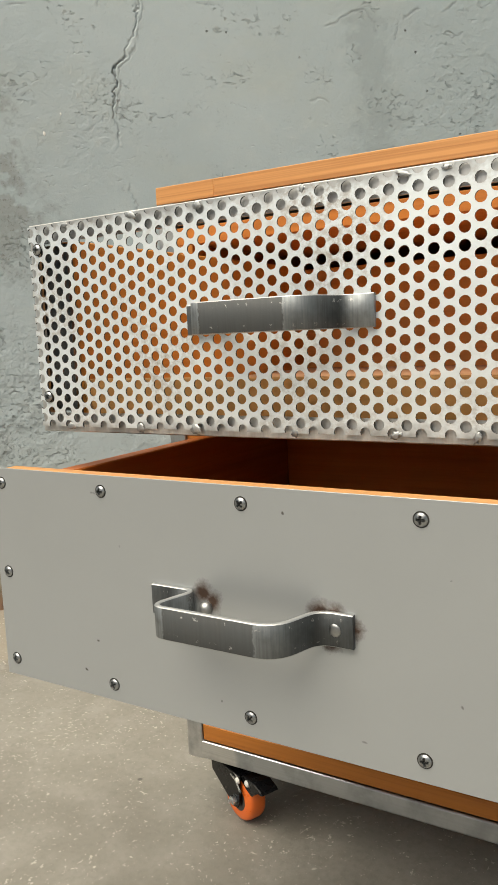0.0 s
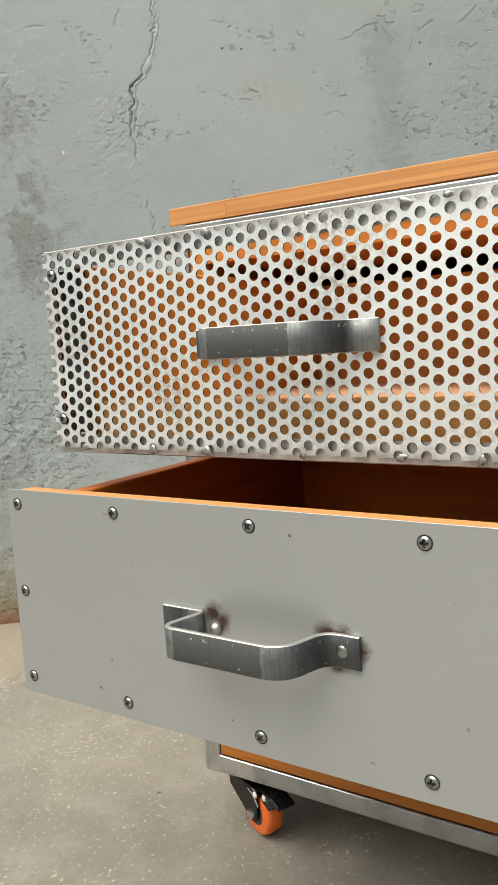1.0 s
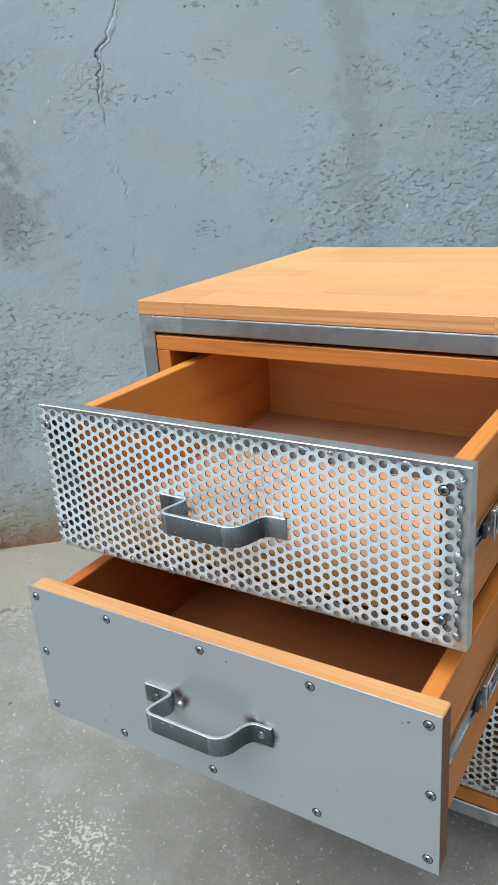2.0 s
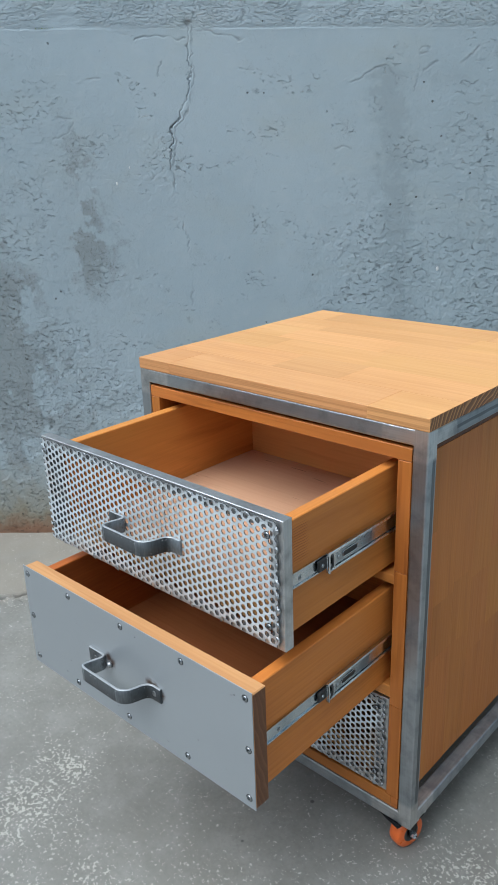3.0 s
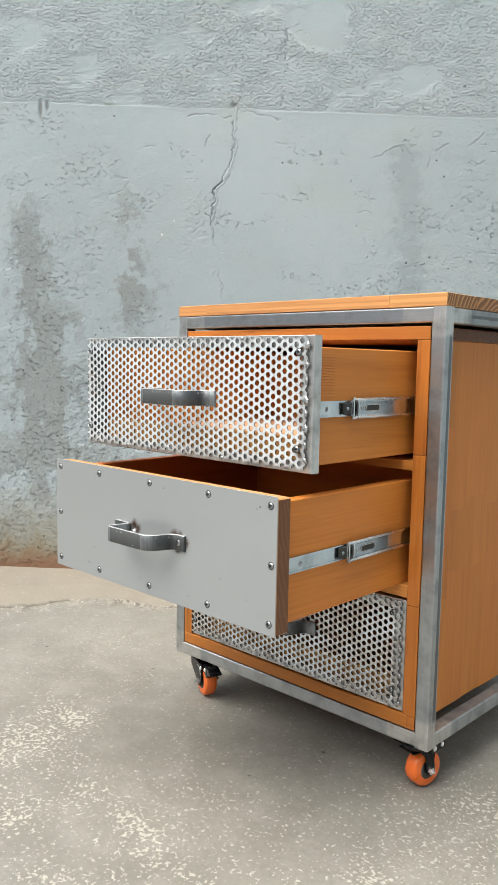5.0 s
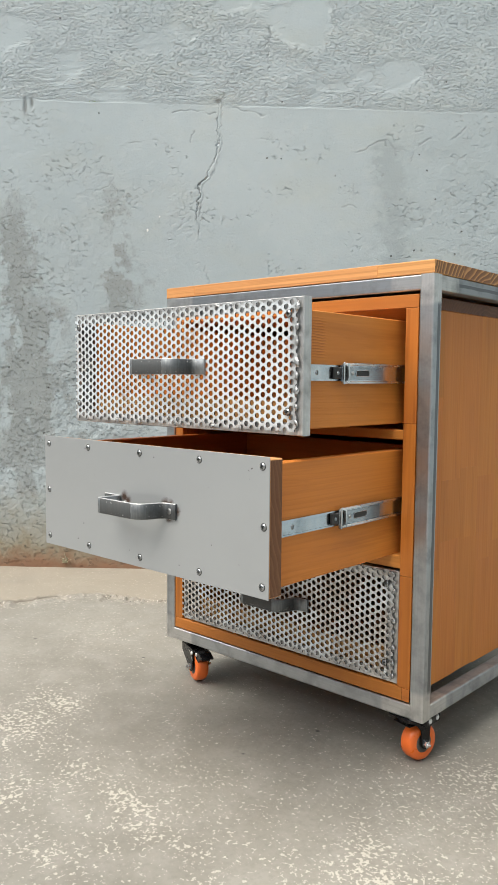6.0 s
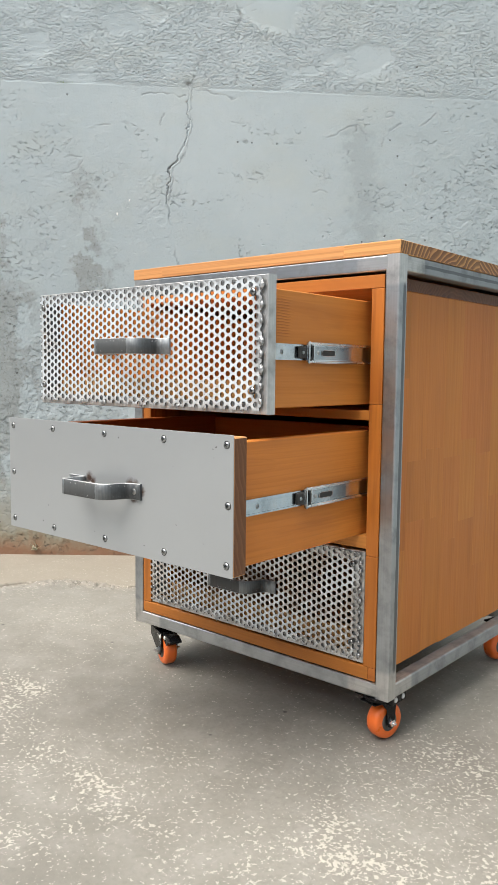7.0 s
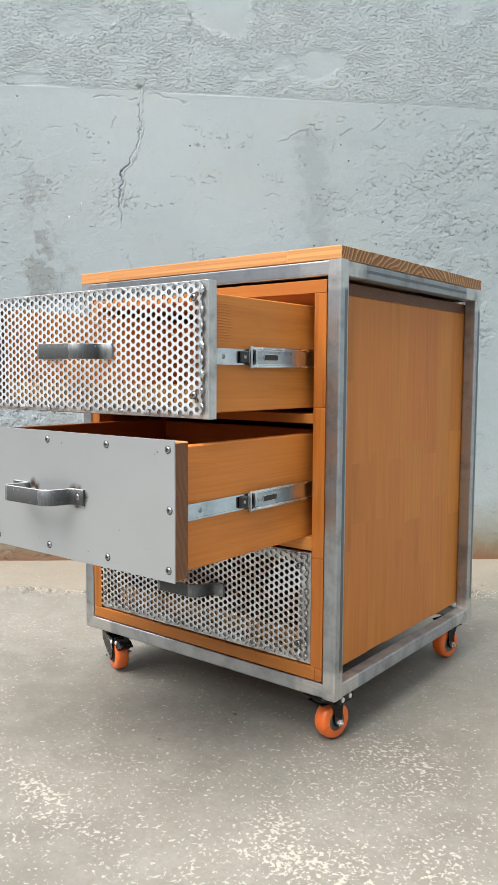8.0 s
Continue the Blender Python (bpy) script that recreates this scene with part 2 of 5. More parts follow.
def perforated_metal(name, grime=0.0):
    """Galvanised sheet, dull white with rust and dirt in places, most of all along its lower edge."""
    m, nt, b = material(name)
    co = coords(nt)
    cloud = noise_at(nt, co, 11.0, 5.0, 0.6, 0.4)
    fine = noise_at(nt, co, 160.0, 4.0, 0.65)
    col = mix(nt, cloud, (0.70, 0.755, 0.80), (0.84, 0.89, 0.93))
    dirt = calc(nt, "MULTIPLY", ramp(nt, cloud, (0.47 - grime, 0.0), (0.64 - grime, 1.0)), ramp(nt, fine, (0.42 - grime, 0.0), (0.62 - grime, 0.8)))
    col = mix(nt, dirt, col, (0.31, 0.255, 0.20))
    # burnt and oily along the welded edges
    g = nt.nodes.new("ShaderNodeSeparateXYZ")
    put(nt, g.inputs[0], coords(nt, "Generated"))
    rim = calc(nt, "MAXIMUM", ramp(nt, calc(nt, "ABSOLUTE", calc(nt, "SUBTRACT", g.outputs[2], 0.5)), (0.40, 0.0), (0.50, 0.55)), ramp(nt, g.outputs[0], (0.93, 0.0), (0.99, 0.55)))
    burnt = ramp(nt, calc(nt, "ADD", rim, calc(nt, "SUBTRACT", noise_at(nt, co, 46.0, 4.0, 0.65), 0.5)), (0.28, 0.0), (0.62, 0.75))
    col = mix(nt, burnt, col, mix(nt, fine, (0.16, 0.16, 0.165), (0.42, 0.42, 0.42)))
    put(nt, b.inputs["Base Color"], col)
    put(nt, b.inputs["Metallic"], 0.6)
    put(nt, b.inputs["Roughness"], calc(nt, "MULTIPLY_ADD", fine, 0.28, 0.30))
    put(nt, b.inputs["Normal"], bump(nt, calc(nt, "ADD", fine, cloud), 0.15, 0.0006))
    return m


def handle_steel(name, foot=0.15):
    """Flat bar: dark mill scale along the grip, ground bright beside it, sooty at the bends."""
    m, nt, b = material(name)
    co = coords(nt)
    g = nt.nodes.new("ShaderNodeSeparateXYZ")
    put(nt, g.inputs[0], coords(nt, "Generated"))
    fine = noise_at(nt, co, 240.0, 4.0, 0.7)
    streak = noise_at(nt, scaled(nt, co, (600.0, 600.0, 30.0)), 1.0, 3.0)
    blotch = noise_at(nt, co, 62.0, 4.0)
    at = calc(nt, "ADD", g.outputs[0], calc(nt, "MULTIPLY", calc(nt, "SUBTRACT", fine, 0.5), 0.03))
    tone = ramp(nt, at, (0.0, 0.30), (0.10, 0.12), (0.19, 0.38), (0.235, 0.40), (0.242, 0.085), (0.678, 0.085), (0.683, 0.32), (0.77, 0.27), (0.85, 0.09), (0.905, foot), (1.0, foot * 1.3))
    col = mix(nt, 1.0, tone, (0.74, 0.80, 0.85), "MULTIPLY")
    col = mix(nt, ramp(nt, blotch, (0.45, 0.0), (0.72, 0.5)), col, (0.07, 0.068, 0.066))
    lines = calc(nt, "MULTIPLY", ramp(nt, fine, (0.60, 0.0), (0.66, 1.0)), ramp(nt, calc(nt, "ABSOLUTE", calc(nt, "SUBTRACT", g.outputs[2], 0.5)), (0.26, 0.0), (0.30, 1.0), (0.36, 1.0), (0.40, 0.0)))
    col = mix(nt, lines, col, (0.38, 0.38, 0.38))
    col = mix(nt, ramp(nt, streak, (0.42, 0.0), (0.70, 0.22)), col, (0.045, 0.045, 0.046))
    put(nt, b.inputs["Base Color"], col)
    scale = ramp(nt, at, (0.235, 0.95), (0.245, 0.10), (0.675, 0.10), (0.690, 0.95))
    # brighter on the faces that point straight up or down
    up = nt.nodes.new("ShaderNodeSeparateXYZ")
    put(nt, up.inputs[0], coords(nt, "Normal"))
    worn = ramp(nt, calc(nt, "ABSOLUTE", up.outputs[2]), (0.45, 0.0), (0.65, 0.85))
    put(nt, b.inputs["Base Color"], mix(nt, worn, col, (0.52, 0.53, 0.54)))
    put(nt, b.inputs["Metallic"], calc(nt, "MAXIMUM", scale, worn))
    put(nt, b.inputs["Roughness"], calc(nt, "MULTIPLY_ADD", streak, 0.26, 0.40))
    put(nt, b.inputs["Normal"], bump(nt, calc(nt, "ADD", streak, fine), 0.28, 0.0004))
    return m


def wall_paint(name):
    """Blue-grey paint over trowelled, chipped render with damp stains, shade painted over the right, dirt and bare
    mortar showing at the foot.
    """
    m, nt, b = material(name)
    co = coords(nt)
    at = nt.nodes.new("ShaderNodeSeparateXYZ")
    put(nt, at.inputs[0], co)
    # lie along the wall, so that trowel marks and chips run longer than they are high
    flat = node(nt, "ShaderNodeCombineXYZ", {"X": calc(nt, "MULTIPLY", vcalc(nt, "DOT_PRODUCT", co, tuple(WALL_D)), 0.72), "Y": calc(nt, "MULTIPLY", at.outputs[2], 1.2), "Z": 0.0})
    cloud = noise_at(nt, co, 2.6, 5.0, 0.6, 0.3)
    mid = noise_at(nt, co, 22.0, 5.0, 0.62)
    fine = noise_at(nt, co, 150.0, 5.0, 0.65)
    stain, damp_shade, foot, crack, stucco, rough = (attribute(nt, k) for k in ("stain", "damp_shade", "foot", "crack", "stucco", "rough"))
    # grainy coarse coat above, shallow chips in small clusters and a few deep pits on the smooth coat
    grit = calc(nt, "ADD", noise_at(nt, flat, 150.0, 4.0, 0.62), calc(nt, "MULTIPLY", calc(nt, "SUBTRACT", noise_at(nt, flat, 14.0, 3.0), 0.5), 0.35))
    grit = calc(nt, "MULTIPLY", ramp(nt, grit, (0.34, 0.0), (0.48, 0.85), (0.66, 1.0)), stucco)
    groups = calc(nt, "ADD", noise_at(nt, flat, 9.0, 5.0, 0.66, 0.4), calc(nt, "MULTIPLY", rough, 0.20))
    chips = calc(nt, "MULTIPLY", ramp(nt, noise_at(nt, flat, 84.0, 5.0, 0.72, 0.5), (0.56, 0.0), (0.66, 1.0)), ramp(nt, groups, (0.555, 0.0), (0.66, 1.0)))
    chips = calc(nt, "MULTIPLY", chips, calc(nt, "SUBTRACT", 1.0, stucco))
    cell = nt.nodes.new("ShaderNodeTexVoronoi")
    put(nt, cell.inputs["Vector"], vcalc(nt, "ADD", co, scaled(nt, node(nt, "ShaderNodeTexNoise", {"Vector": co, "Scale": 160.0}, 1), (0.004, 0.004, 0.004))))
    put(nt, cell.inputs["Scale"], 24.0)
    where = calc(nt, "ADD", noise_at(nt, co, 7.0, 3.0), calc(nt, "ADD", calc(nt, "MULTIPLY", stain, 0.20), calc(nt, "MULTIPLY", rough, 0.08)))
    hole = calc(nt, "MULTIPLY", ramp(nt, cell.outputs["Distance"], (0.050, 1.0), (0.085, 0.0)), ramp(nt, where, (0.57, 0.0), (0.62, 1.0)))
    col = mix(nt, ramp(nt, cloud, (0.3, 0.0), (0.7, 1.0)), (0.318, 0.378, 0.410), (0.368, 0.427, 0.460))
    col = mix(nt, ramp(nt, noise_at(nt, flat, 5.0, 4.0, 0.6), (0.50, 0.0), (0.70, 0.26)), col, (0.362, 0.385, 0.345))
    col = mix(nt, ramp(nt, mid, (0.52, 0.0), (0.75, 0.24)), col, (0.45, 0.485, 0.49))
    # damp streak, plus shade painted over the right of the wall
    col = mix(nt, calc(nt, "MULTIPLY", damp_shade, ramp(nt, cloud, (0.3, 0.4), (0.6, 0.7))), col, (0.232, 0.275, 0.292))
    ragged = calc(nt, "ADD", calc(nt, "MULTIPLY", calc(nt, "SUBTRACT", noise_at(nt, co, 15.0, 8.0, 0.72), 0.5), 1.5), calc(nt, "MULTIPLY", calc(nt, "SUBTRACT", fine, 0.5), 0.5))
    dirty = ramp(nt, calc(nt, "ADD", stain, ragged), (0.12, 0.0), (0.92, 0.66))
    col = mix(nt, dirty, col, mix(nt, mid, (0.138, 0.152, 0.150), (0.245, 0.263, 0.258)))
    col = mix(nt, calc(nt, "MULTIPLY", dirty, ramp(nt, fine, (0.56, 0.0), (0.64, 0.75))), col, (0.085, 0.09, 0.085))
    low = ramp(nt, calc(nt, "ADD", foot, calc(nt, "MULTIPLY", calc(nt, "SUBTRACT", mid, 0.5), 0.55)), (0.18, 0.0), (0.85, 0.9))
    col = mix(nt, low, col, mix(nt, cloud, (0.190, 0.158, 0.098), (0.262, 0.232, 0.155)))
    red = ramp(nt, calc(nt, "ADD", foot, calc(nt, "MULTIPLY", calc(nt, "SUBTRACT", mid, 0.5), 0.4)), (0.80, 0.0), (1.0, 0.9))
    col = mix(nt, red, col, (0.215, 0.108, 0.06))
    # shade painted into hollows of grit and chips; cracks and pits coloured dark
    col = mix(nt, calc(nt, "MAXIMUM", calc(nt, "MULTIPLY", ramp(nt, grit, (0.02, 0.14), (0.40, 0.0)), stucco), ramp(nt, chips, (0.45, 0.0), (1.0, 0.30))), col, (0.125, 0.15, 0.16))
    col = mix(nt, calc(nt, "MULTIPLY", crack, 0.64), col, (0.085, 0.09, 0.087))
    col = mix(nt, calc(nt, "MULTIPLY", hole, 0.8), col, (0.05, 0.05, 0.048))
    put(nt, b.inputs["Base Color"], col)
    put(nt, b.inputs["Roughness"], calc(nt, "MULTIPLY_ADD", mid, 0.25, 0.52))
    h = calc(nt, "ADD", calc(nt, "MULTIPLY", mid, 0.60), calc(nt, "MULTIPLY", fine, calc(nt, "MULTIPLY_ADD", rough, 0.80, 0.46)))
    h = calc(nt, "SUBTRACT", calc(nt, "ADD", h, calc(nt, "MULTIPLY", grit, 1.55)), calc(nt, "ADD", calc(nt, "MULTIPLY", chips, 1.6), hole))
    put(nt, b.inputs["Normal"], bump(nt, h, 1.0, 0.0016))
    return m


def concrete(name):
    """Worn grey screed with flaked whitewash, tan dust near the wall and dark spots."""
    m, nt, b = material(name)
    co = coords(nt)
    cloud = noise_at(nt, co, 2.6, 7.0, 0.66, 0.5)
    mid = noise_at(nt, co, 16.0, 5.0, 0.6)
    fine = noise_at(nt, co, 120.0, 5.0, 0.7)
    flake = noise_at(nt, co, 175.0, 3.0, 0.62, 0.15)
    clump = noise_at(nt, co, 5.5, 4.0, 0.65)
    wear, apron, crack = (attribute(nt, k) for k in ("wear", "apron", "crack"))
    col = mix(nt, ramp(nt, cloud, (0.34, 0.0), (0.66, 1.0)), (0.164, 0.155, 0.137), (0.232, 0.223, 0.200))
    col = mix(nt, ramp(nt, mid, (0.45, 0.0), (0.75, 0.35)), col, (0.34, 0.33, 0.31))
    col = mix(nt, ramp(nt, fine, (0.46, 0.0), (0.68, 0.36)), col, (0.125, 0.12, 0.108))
    col = mix(nt, apron, col, mix(nt, mid, (0.25, 0.215, 0.17), (0.33, 0.29, 0.235)))
    level = calc(nt, "ADD", flake, calc(nt, "ADD", calc(nt, "MULTIPLY", wear, 0.160), calc(nt, "MULTIPLY", calc(nt, "SUBTRACT", clump, 0.5), 0.20)))
    white = ramp(nt, level, (0.650, 0.0), (0.690, 0.74))
    col = mix(nt, white, col, mix(nt, fine, (0.40, 0.375, 0.325), (0.63, 0.60, 0.54)))
    dot = nt.nodes.new("ShaderNodeTexVoronoi")
    put(nt, dot.inputs["Vector"], co)
    put(nt, dot.inputs["Scale"], 9.0)
    spot = ramp(nt, dot.outputs["Distance"], (0.025, 0.85), (0.04, 0.0))
    crumb = nt.nodes.new("ShaderNodeTexVoronoi")
    put(nt, crumb.inputs["Vector"], vcalc(nt, "ADD", co, scaled(nt, node(nt, "ShaderNodeTexNoise", {"Vector": co, "Scale": 110.0}, 1), (0.006, 0.006, 0.0))))
    put(nt, crumb.inputs["Scale"], 40.0)
    pale = calc(nt, "MULTIPLY", ramp(nt, crumb.outputs["Distance"], (0.04, 0.40), (0.10, 0.0)), ramp(nt, noise_at(nt, co, 8.0, 3.0), (0.52, 0.0), (0.62, 1.0)))
    col = mix(nt, pale, col, (0.50, 0.49, 0.45))
    col = mix(nt, spot, col, (0.05, 0.048, 0.045))
    col = mix(nt, calc(nt, "MULTIPLY", crack, 0.95), col, (0.045, 0.05, 0.045))
    put(nt, b.inputs["Base Color"], col)
    put(nt, b.inputs["Roughness"], calc(nt, "MULTIPLY_ADD", mid, 0.3, 0.48))
    h = calc(nt, "ADD", calc(nt, "MULTIPLY", mid, 0.6), calc(nt, "ADD", calc(nt, "MULTIPLY", fine, 0.3), calc(nt, "MULTIPLY", white, 0.45)))
    put(nt, b.inputs["Normal"], bump(nt, h, 0.7, 0.003))
    return m


TOP_WOOD = wood("pale_top_wood", 0, (0.66, 0.355, 0.140), (0.38, 0.150, 0.036), 0.0085, 0.36, 0.12, 0.06, edge=True, veins=0.16, end_light=(0.46, 0.23, 0.085), end_dark=(0.085, 0.030, 0.013))
FRONT_WOOD = wood("drawer_front_wood", 0, (0.58, 0.315, 0.130), (0.33, 0.125, 0.034), 0.0085, 0.52, 0.10, 0.6, veins=0.5, end_dark=(0.095, 0.040, 0.023), end_light=(0.155, 0.066, 0.036))
WOOD_X, WOOD_Y, WOOD_Z = (wood("varnished_wood_" + "xyz"[k], k, (0.65, 0.270, 0.056), (0.28, 0.078, 0.014)) for k in range(3))
SAWN_WOOD = wood("sawn_varnished_wood", 1, (0.63, 0.230, 0.046), (0.24, 0.060, 0.012), sawn=True)
SIDE_WOOD = wood("drawer_side_wood", 1, (0.63, 0.230, 0.041), (0.25, 0.062, 0.012), vary=0.08, veins=0.40)
PANEL_WOOD = wood("side_panel_wood", 2, (0.52, 0.190, 0.034), (0.22, 0.062, 0.011), vary=0.09, veins=0.30, grain=0.08)
LIP_WOOD_X, LIP_WOOD_Z = wood("lipping_wood_x", 0, (0.46, 0.160, 0.030), (0.14, 0.036, 0.008), veins=0.75, end_light=(0.095, 0.040, 0.022), end_dark=(0.050, 0.020, 0.011)), wood("lipping_wood_z", 2, (0.45, 0.155, 0.026), (0.14, 0.032, 0.007), veins=0.75)
# redder side wood with the shade under the top drawer in its colour
SHADED_SIDE_WOOD = wood("shaded_side_wood", 1, (0.42, 0.110, 0.024), (0.17, 0.030, 0.007))
RED_BOARD = wood("red_brown_board", 0, (0.36, 0.135, 0.045), (0.20, 0.060, 0.016), 0.012, 0.42)
PLYWOOD = wood("plywood", 0, (0.52, 0.310, 0.185), (0.39, 0.210, 0.115), 0.016, 0.5, flecks=True)
RAIL_WOOD = wood("front_rail_wood", 0, (0.67, 0.375, 0.135), (0.40, 0.17, 0.045))
BACK_WOOD = wood("drawer_back_wood", 0, (0.76, 0.37, 0.125), (0.38, 0.13, 0.030))
STEEL_X, STEEL_Y, STEEL_Y_PLAIN, STEEL_Z = steel("steel_tube_x", 0, 0.47, 0.62, 0.34, 0.09), steel("steel_tube_y", 1, 0.34, 0.58, 0.44, 0.10, stripe=(2, 0.42, 0.60)), steel("steel_tube_y_plain", 1, 0.42, 0.58, 0.50, 0.10), steel("steel_tube_z", 2, 0.44, 0.62, 0.38, 0.06, stripe=(1, 0.52, 0.80))
ANGLE_STEEL = steel("angle_steel", 2, 0.56, 0.76, 0.42, tint=(1.0, 1.0, 1.0))
PERFORATED, PERFORATED_DIRTY = perforated_metal("perforated_sheet"), perforated_metal("perforated_sheet_dirty", 0.075)
CUT_EDGE = plain("dull_cut_edge", (0.10, 0.10, 0.105), 0.55, 0.6)
GREY_PAINT = grey_paint("grey_paint")
HANDLE_STEEL, HANDLE_STEEL_GROUND = handle_steel("handle_steel"), handle_steel("handle_steel_ground", 0.34)
ZINC = steel("zinc_plated", 1, 0.66, 0.86, 0.17, tint=(0.88, 1.0, 1.10))
SHADED_ZINC = steel("shaded_zinc", 1, 0.44, 0.60, 0.22, tint=(0.85, 1.0, 1.12))
SCREW_STEEL = steel("screw_steel", 1, 0.36, 0.50, 0.28)
# dark colour for the shade in screw crosses and round the heads
SCREW_SHADE = plain("screw_shade", (0.020, 0.019, 0.018), 0.7, vary=0.5)
WELD = steel("weld_metal", 0, 0.38, 0.66, 0.48)
BLACK_STEEL = plain("black_steel", (0.005, 0.005, 0.006), 0.26, shine=0.3)
BLACK_PLASTIC = plain("black_plastic", (0.02, 0.02, 0.02), 0.45)
ORANGE = plain("orange_polyurethane", (0.80, 0.155, 0.025), 0.30, vary=0.12)
HUB = steel("hub_steel", 0, 0.13, 0.22, 0.3)
BRIGHT_NUT = steel("bright_nut", 0, 0.80, 0.92, 0.22, tint=(0.97, 1.0, 1.03))
WHITE_CAP = plain("white_rivet_cap", (0.74, 0.74, 0.72), 0.35, vary=0.1)
WALL_PAINT = wall_paint("blue_grey_wall_paint")
CONCRETE = concrete("worn_concrete")
WEED_GREEN = plain("weed_green", (0.30, 0.38, 0.19), 0.6)
WEED_PALE = plain("dry_weed", (0.66, 0.63, 0.50), 0.7)
FLECK_WHITE = plain("white_fleck", (0.7, 0.7, 0.68), 0.6)


# ---- mesh helpers ----
def mesh_of(bm, name):
    bmesh.ops.recalc_face_normals(bm, faces=bm.faces)
    me = bpy.data.meshes.new(name)
    bm.to_mesh(me)
    bm.free()
    return me


def part(name, bm, mat, parent, label="", smooth=False, at=None):
    """One mesh object under a thing or a part. bm: a bmesh in world places, or a mesh to share, with its pose at."""
    me = bm if isinstance(bm, bpy.types.Mesh) else mesh_of(bm, name)
    if not me.materials:
        me.materials.append(mat)
        if smooth:
            me.polygons.foreach_set("use_smooth", [True] * len(me.polygons))
    ob = new(name, me)
    ob.parent = parent
    m = at if at is not None else Matrix()
    if parent.type == "EMPTY":
        m = Matrix.Translation(-parent.location) @ m
    ob.matrix_basis = m
    return tagged(ob, label)


def box(x0, x1, y0, y1, z0, z1, bev=0.001, bm=None, seg=1):
    b = bmesh.new()
    bmesh.ops.create_cube(b, size=1)
    for v in b.verts:
        v.co = ((x0 + x1) / 2 + v.co.x * (x1 - x0), (y0 + y1) / 2 + v.co.y * (y1 - y0), (z0 + z1) / 2 + v.co.z * (z1 - z0))
    if bev:
        bmesh.ops.bevel(b, geom=b.edges[:], offset=bev, segments=seg, affect="EDGES", profile=0.5)
    if bm is None:
        return b
    return join(bm, b)


def join(bm, other):
    tmp = bpy.data.meshes.new("tmp")
    other.to_mesh(tmp)
    other.free()
    bm.from_mesh(tmp)
    bpy.data.meshes.remove(tmp)
    return bm


def lathe(profile, seg=24, m=None):
    """A solid of turning: rows of (radius, height) about z."""
    bm = bmesh.new()
    rings = []
    for r, z in profile:
        if r < 1e-6:
            rings.append([bm.verts.new((0, 0, z))])
        else:
            rings.append([bm.verts.new((r * math.cos(2 * math.pi * i / seg), r * math.sin(2 * math.pi * i / seg), z)) for i in range(seg)])
    for a, b in zip(rings, rings[1:]):
        for i in range(seg):
            j = (i + 1) % seg
            loop = [a[i % len(a)], a[j % len(a)], b[j % len(b)], b[i % len(b)]]
            loop = list(dict.fromkeys(loop))
            if len(loop) > 2:
                bm.faces.new(loop)
    for ring in (rings[0], rings[-1]):
        if len(ring) > 2:
            bm.faces.new(ring)
    if m is not None:
        bmesh.ops.transform(bm, matrix=m, verts=bm.verts)
    return bm


def prism(outline, depth, m=None, bev=0.0):
    """A flat outline in x, y, thick along z."""
    bm = bmesh.new()
    f = bm.faces.new([bm.verts.new((x, y, 0)) for x, y in outline])
    ext = bmesh.ops.extrude_face_region(bm, geom=[f])
    bmesh.ops.translate(bm, vec=(0, 0, depth), verts=[v for v in ext["geom"] if isinstance(v, bmesh.types.BMVert)])
    if bev:
        bmesh.ops.bevel(bm, geom=bm.edges[:], offset=bev, segments=1, affect="EDGES")
    if m is not None:
        bmesh.ops.transform(bm, matrix=m, verts=bm.verts)
    return bm


# ---- value noise for relief ----
TABLE = np.random.RandomState(7).rand(256, 256)


def vnoise(u, v):
    iu, iv = np.floor(u).astype(int), np.floor(v).astype(int)
    fu, fv = u - iu, v - iv
    fu, fv = fu * fu * (3 - 2 * fu), fv * fv * (3 - 2 * fv)
    a, b = TABLE[iu % 256, iv % 256], TABLE[(iu + 1) % 256, iv % 256]
    c, d = TABLE[iu % 256, (iv + 1) % 256], TABLE[(iu + 1) % 256, (iv + 1) % 256]
    return (a * (1 - fu) + b * fu) * (1 - fv) + (c * (1 - fu) + d * fu) * fv


def fbm(u, v, octaves=4):
    u, v = 0.92 * u + 0.39 * v, 0.92 * v - 0.39 * u
    total, amp = 0.0, 0.5
    for k in range(octaves):
        total = total + amp * (vnoise(u + 17.3 * k, v + 5.7 * k) - 0.5)
        u, v, amp = 2 * (0.80 * u - 0.60 * v), 2 * (0.60 * u + 0.80 * v), amp * 0.5
    return total


def to_line(u, v, points):
    """Distance of every place to a broken line."""
    best = np.full(u.shape, 1e9)
    for (ax, ay), (bx, by) in zip(points, points[1:]):
        dx, dy = bx - ax, by - ay
        near = (u > min(ax, bx) - 0.04) & (u < max(ax, bx) + 0.04) & (v > min(ay, by) - 0.04) & (v < max(ay, by) + 0.04)
        un, vn = u[near], v[near]
        k = np.clip(((un - ax) * dx + (vn - ay) * dy) / (dx * dx + dy * dy + 1e-12), 0, 1)
        best[near] = np.minimum(best[near], np.hypot(un - ax - k * dx, vn - ay - k * dy))
    return best


def remember(fn):
    """Keep the last answer for the same grid."""
    kept = {}

    def ask(u, v):
        key = (u.shape, float(u.flat[0]), float(v.flat[-1]))
        if key not in kept:
            kept.clear()
            kept[key] = fn(u, v)
        return kept[key]
    return ask


def rise(n, a, b):
    k = np.clip((n - a) / (b - a), 0, 1)
    return k * k * (3 - 2 * k)


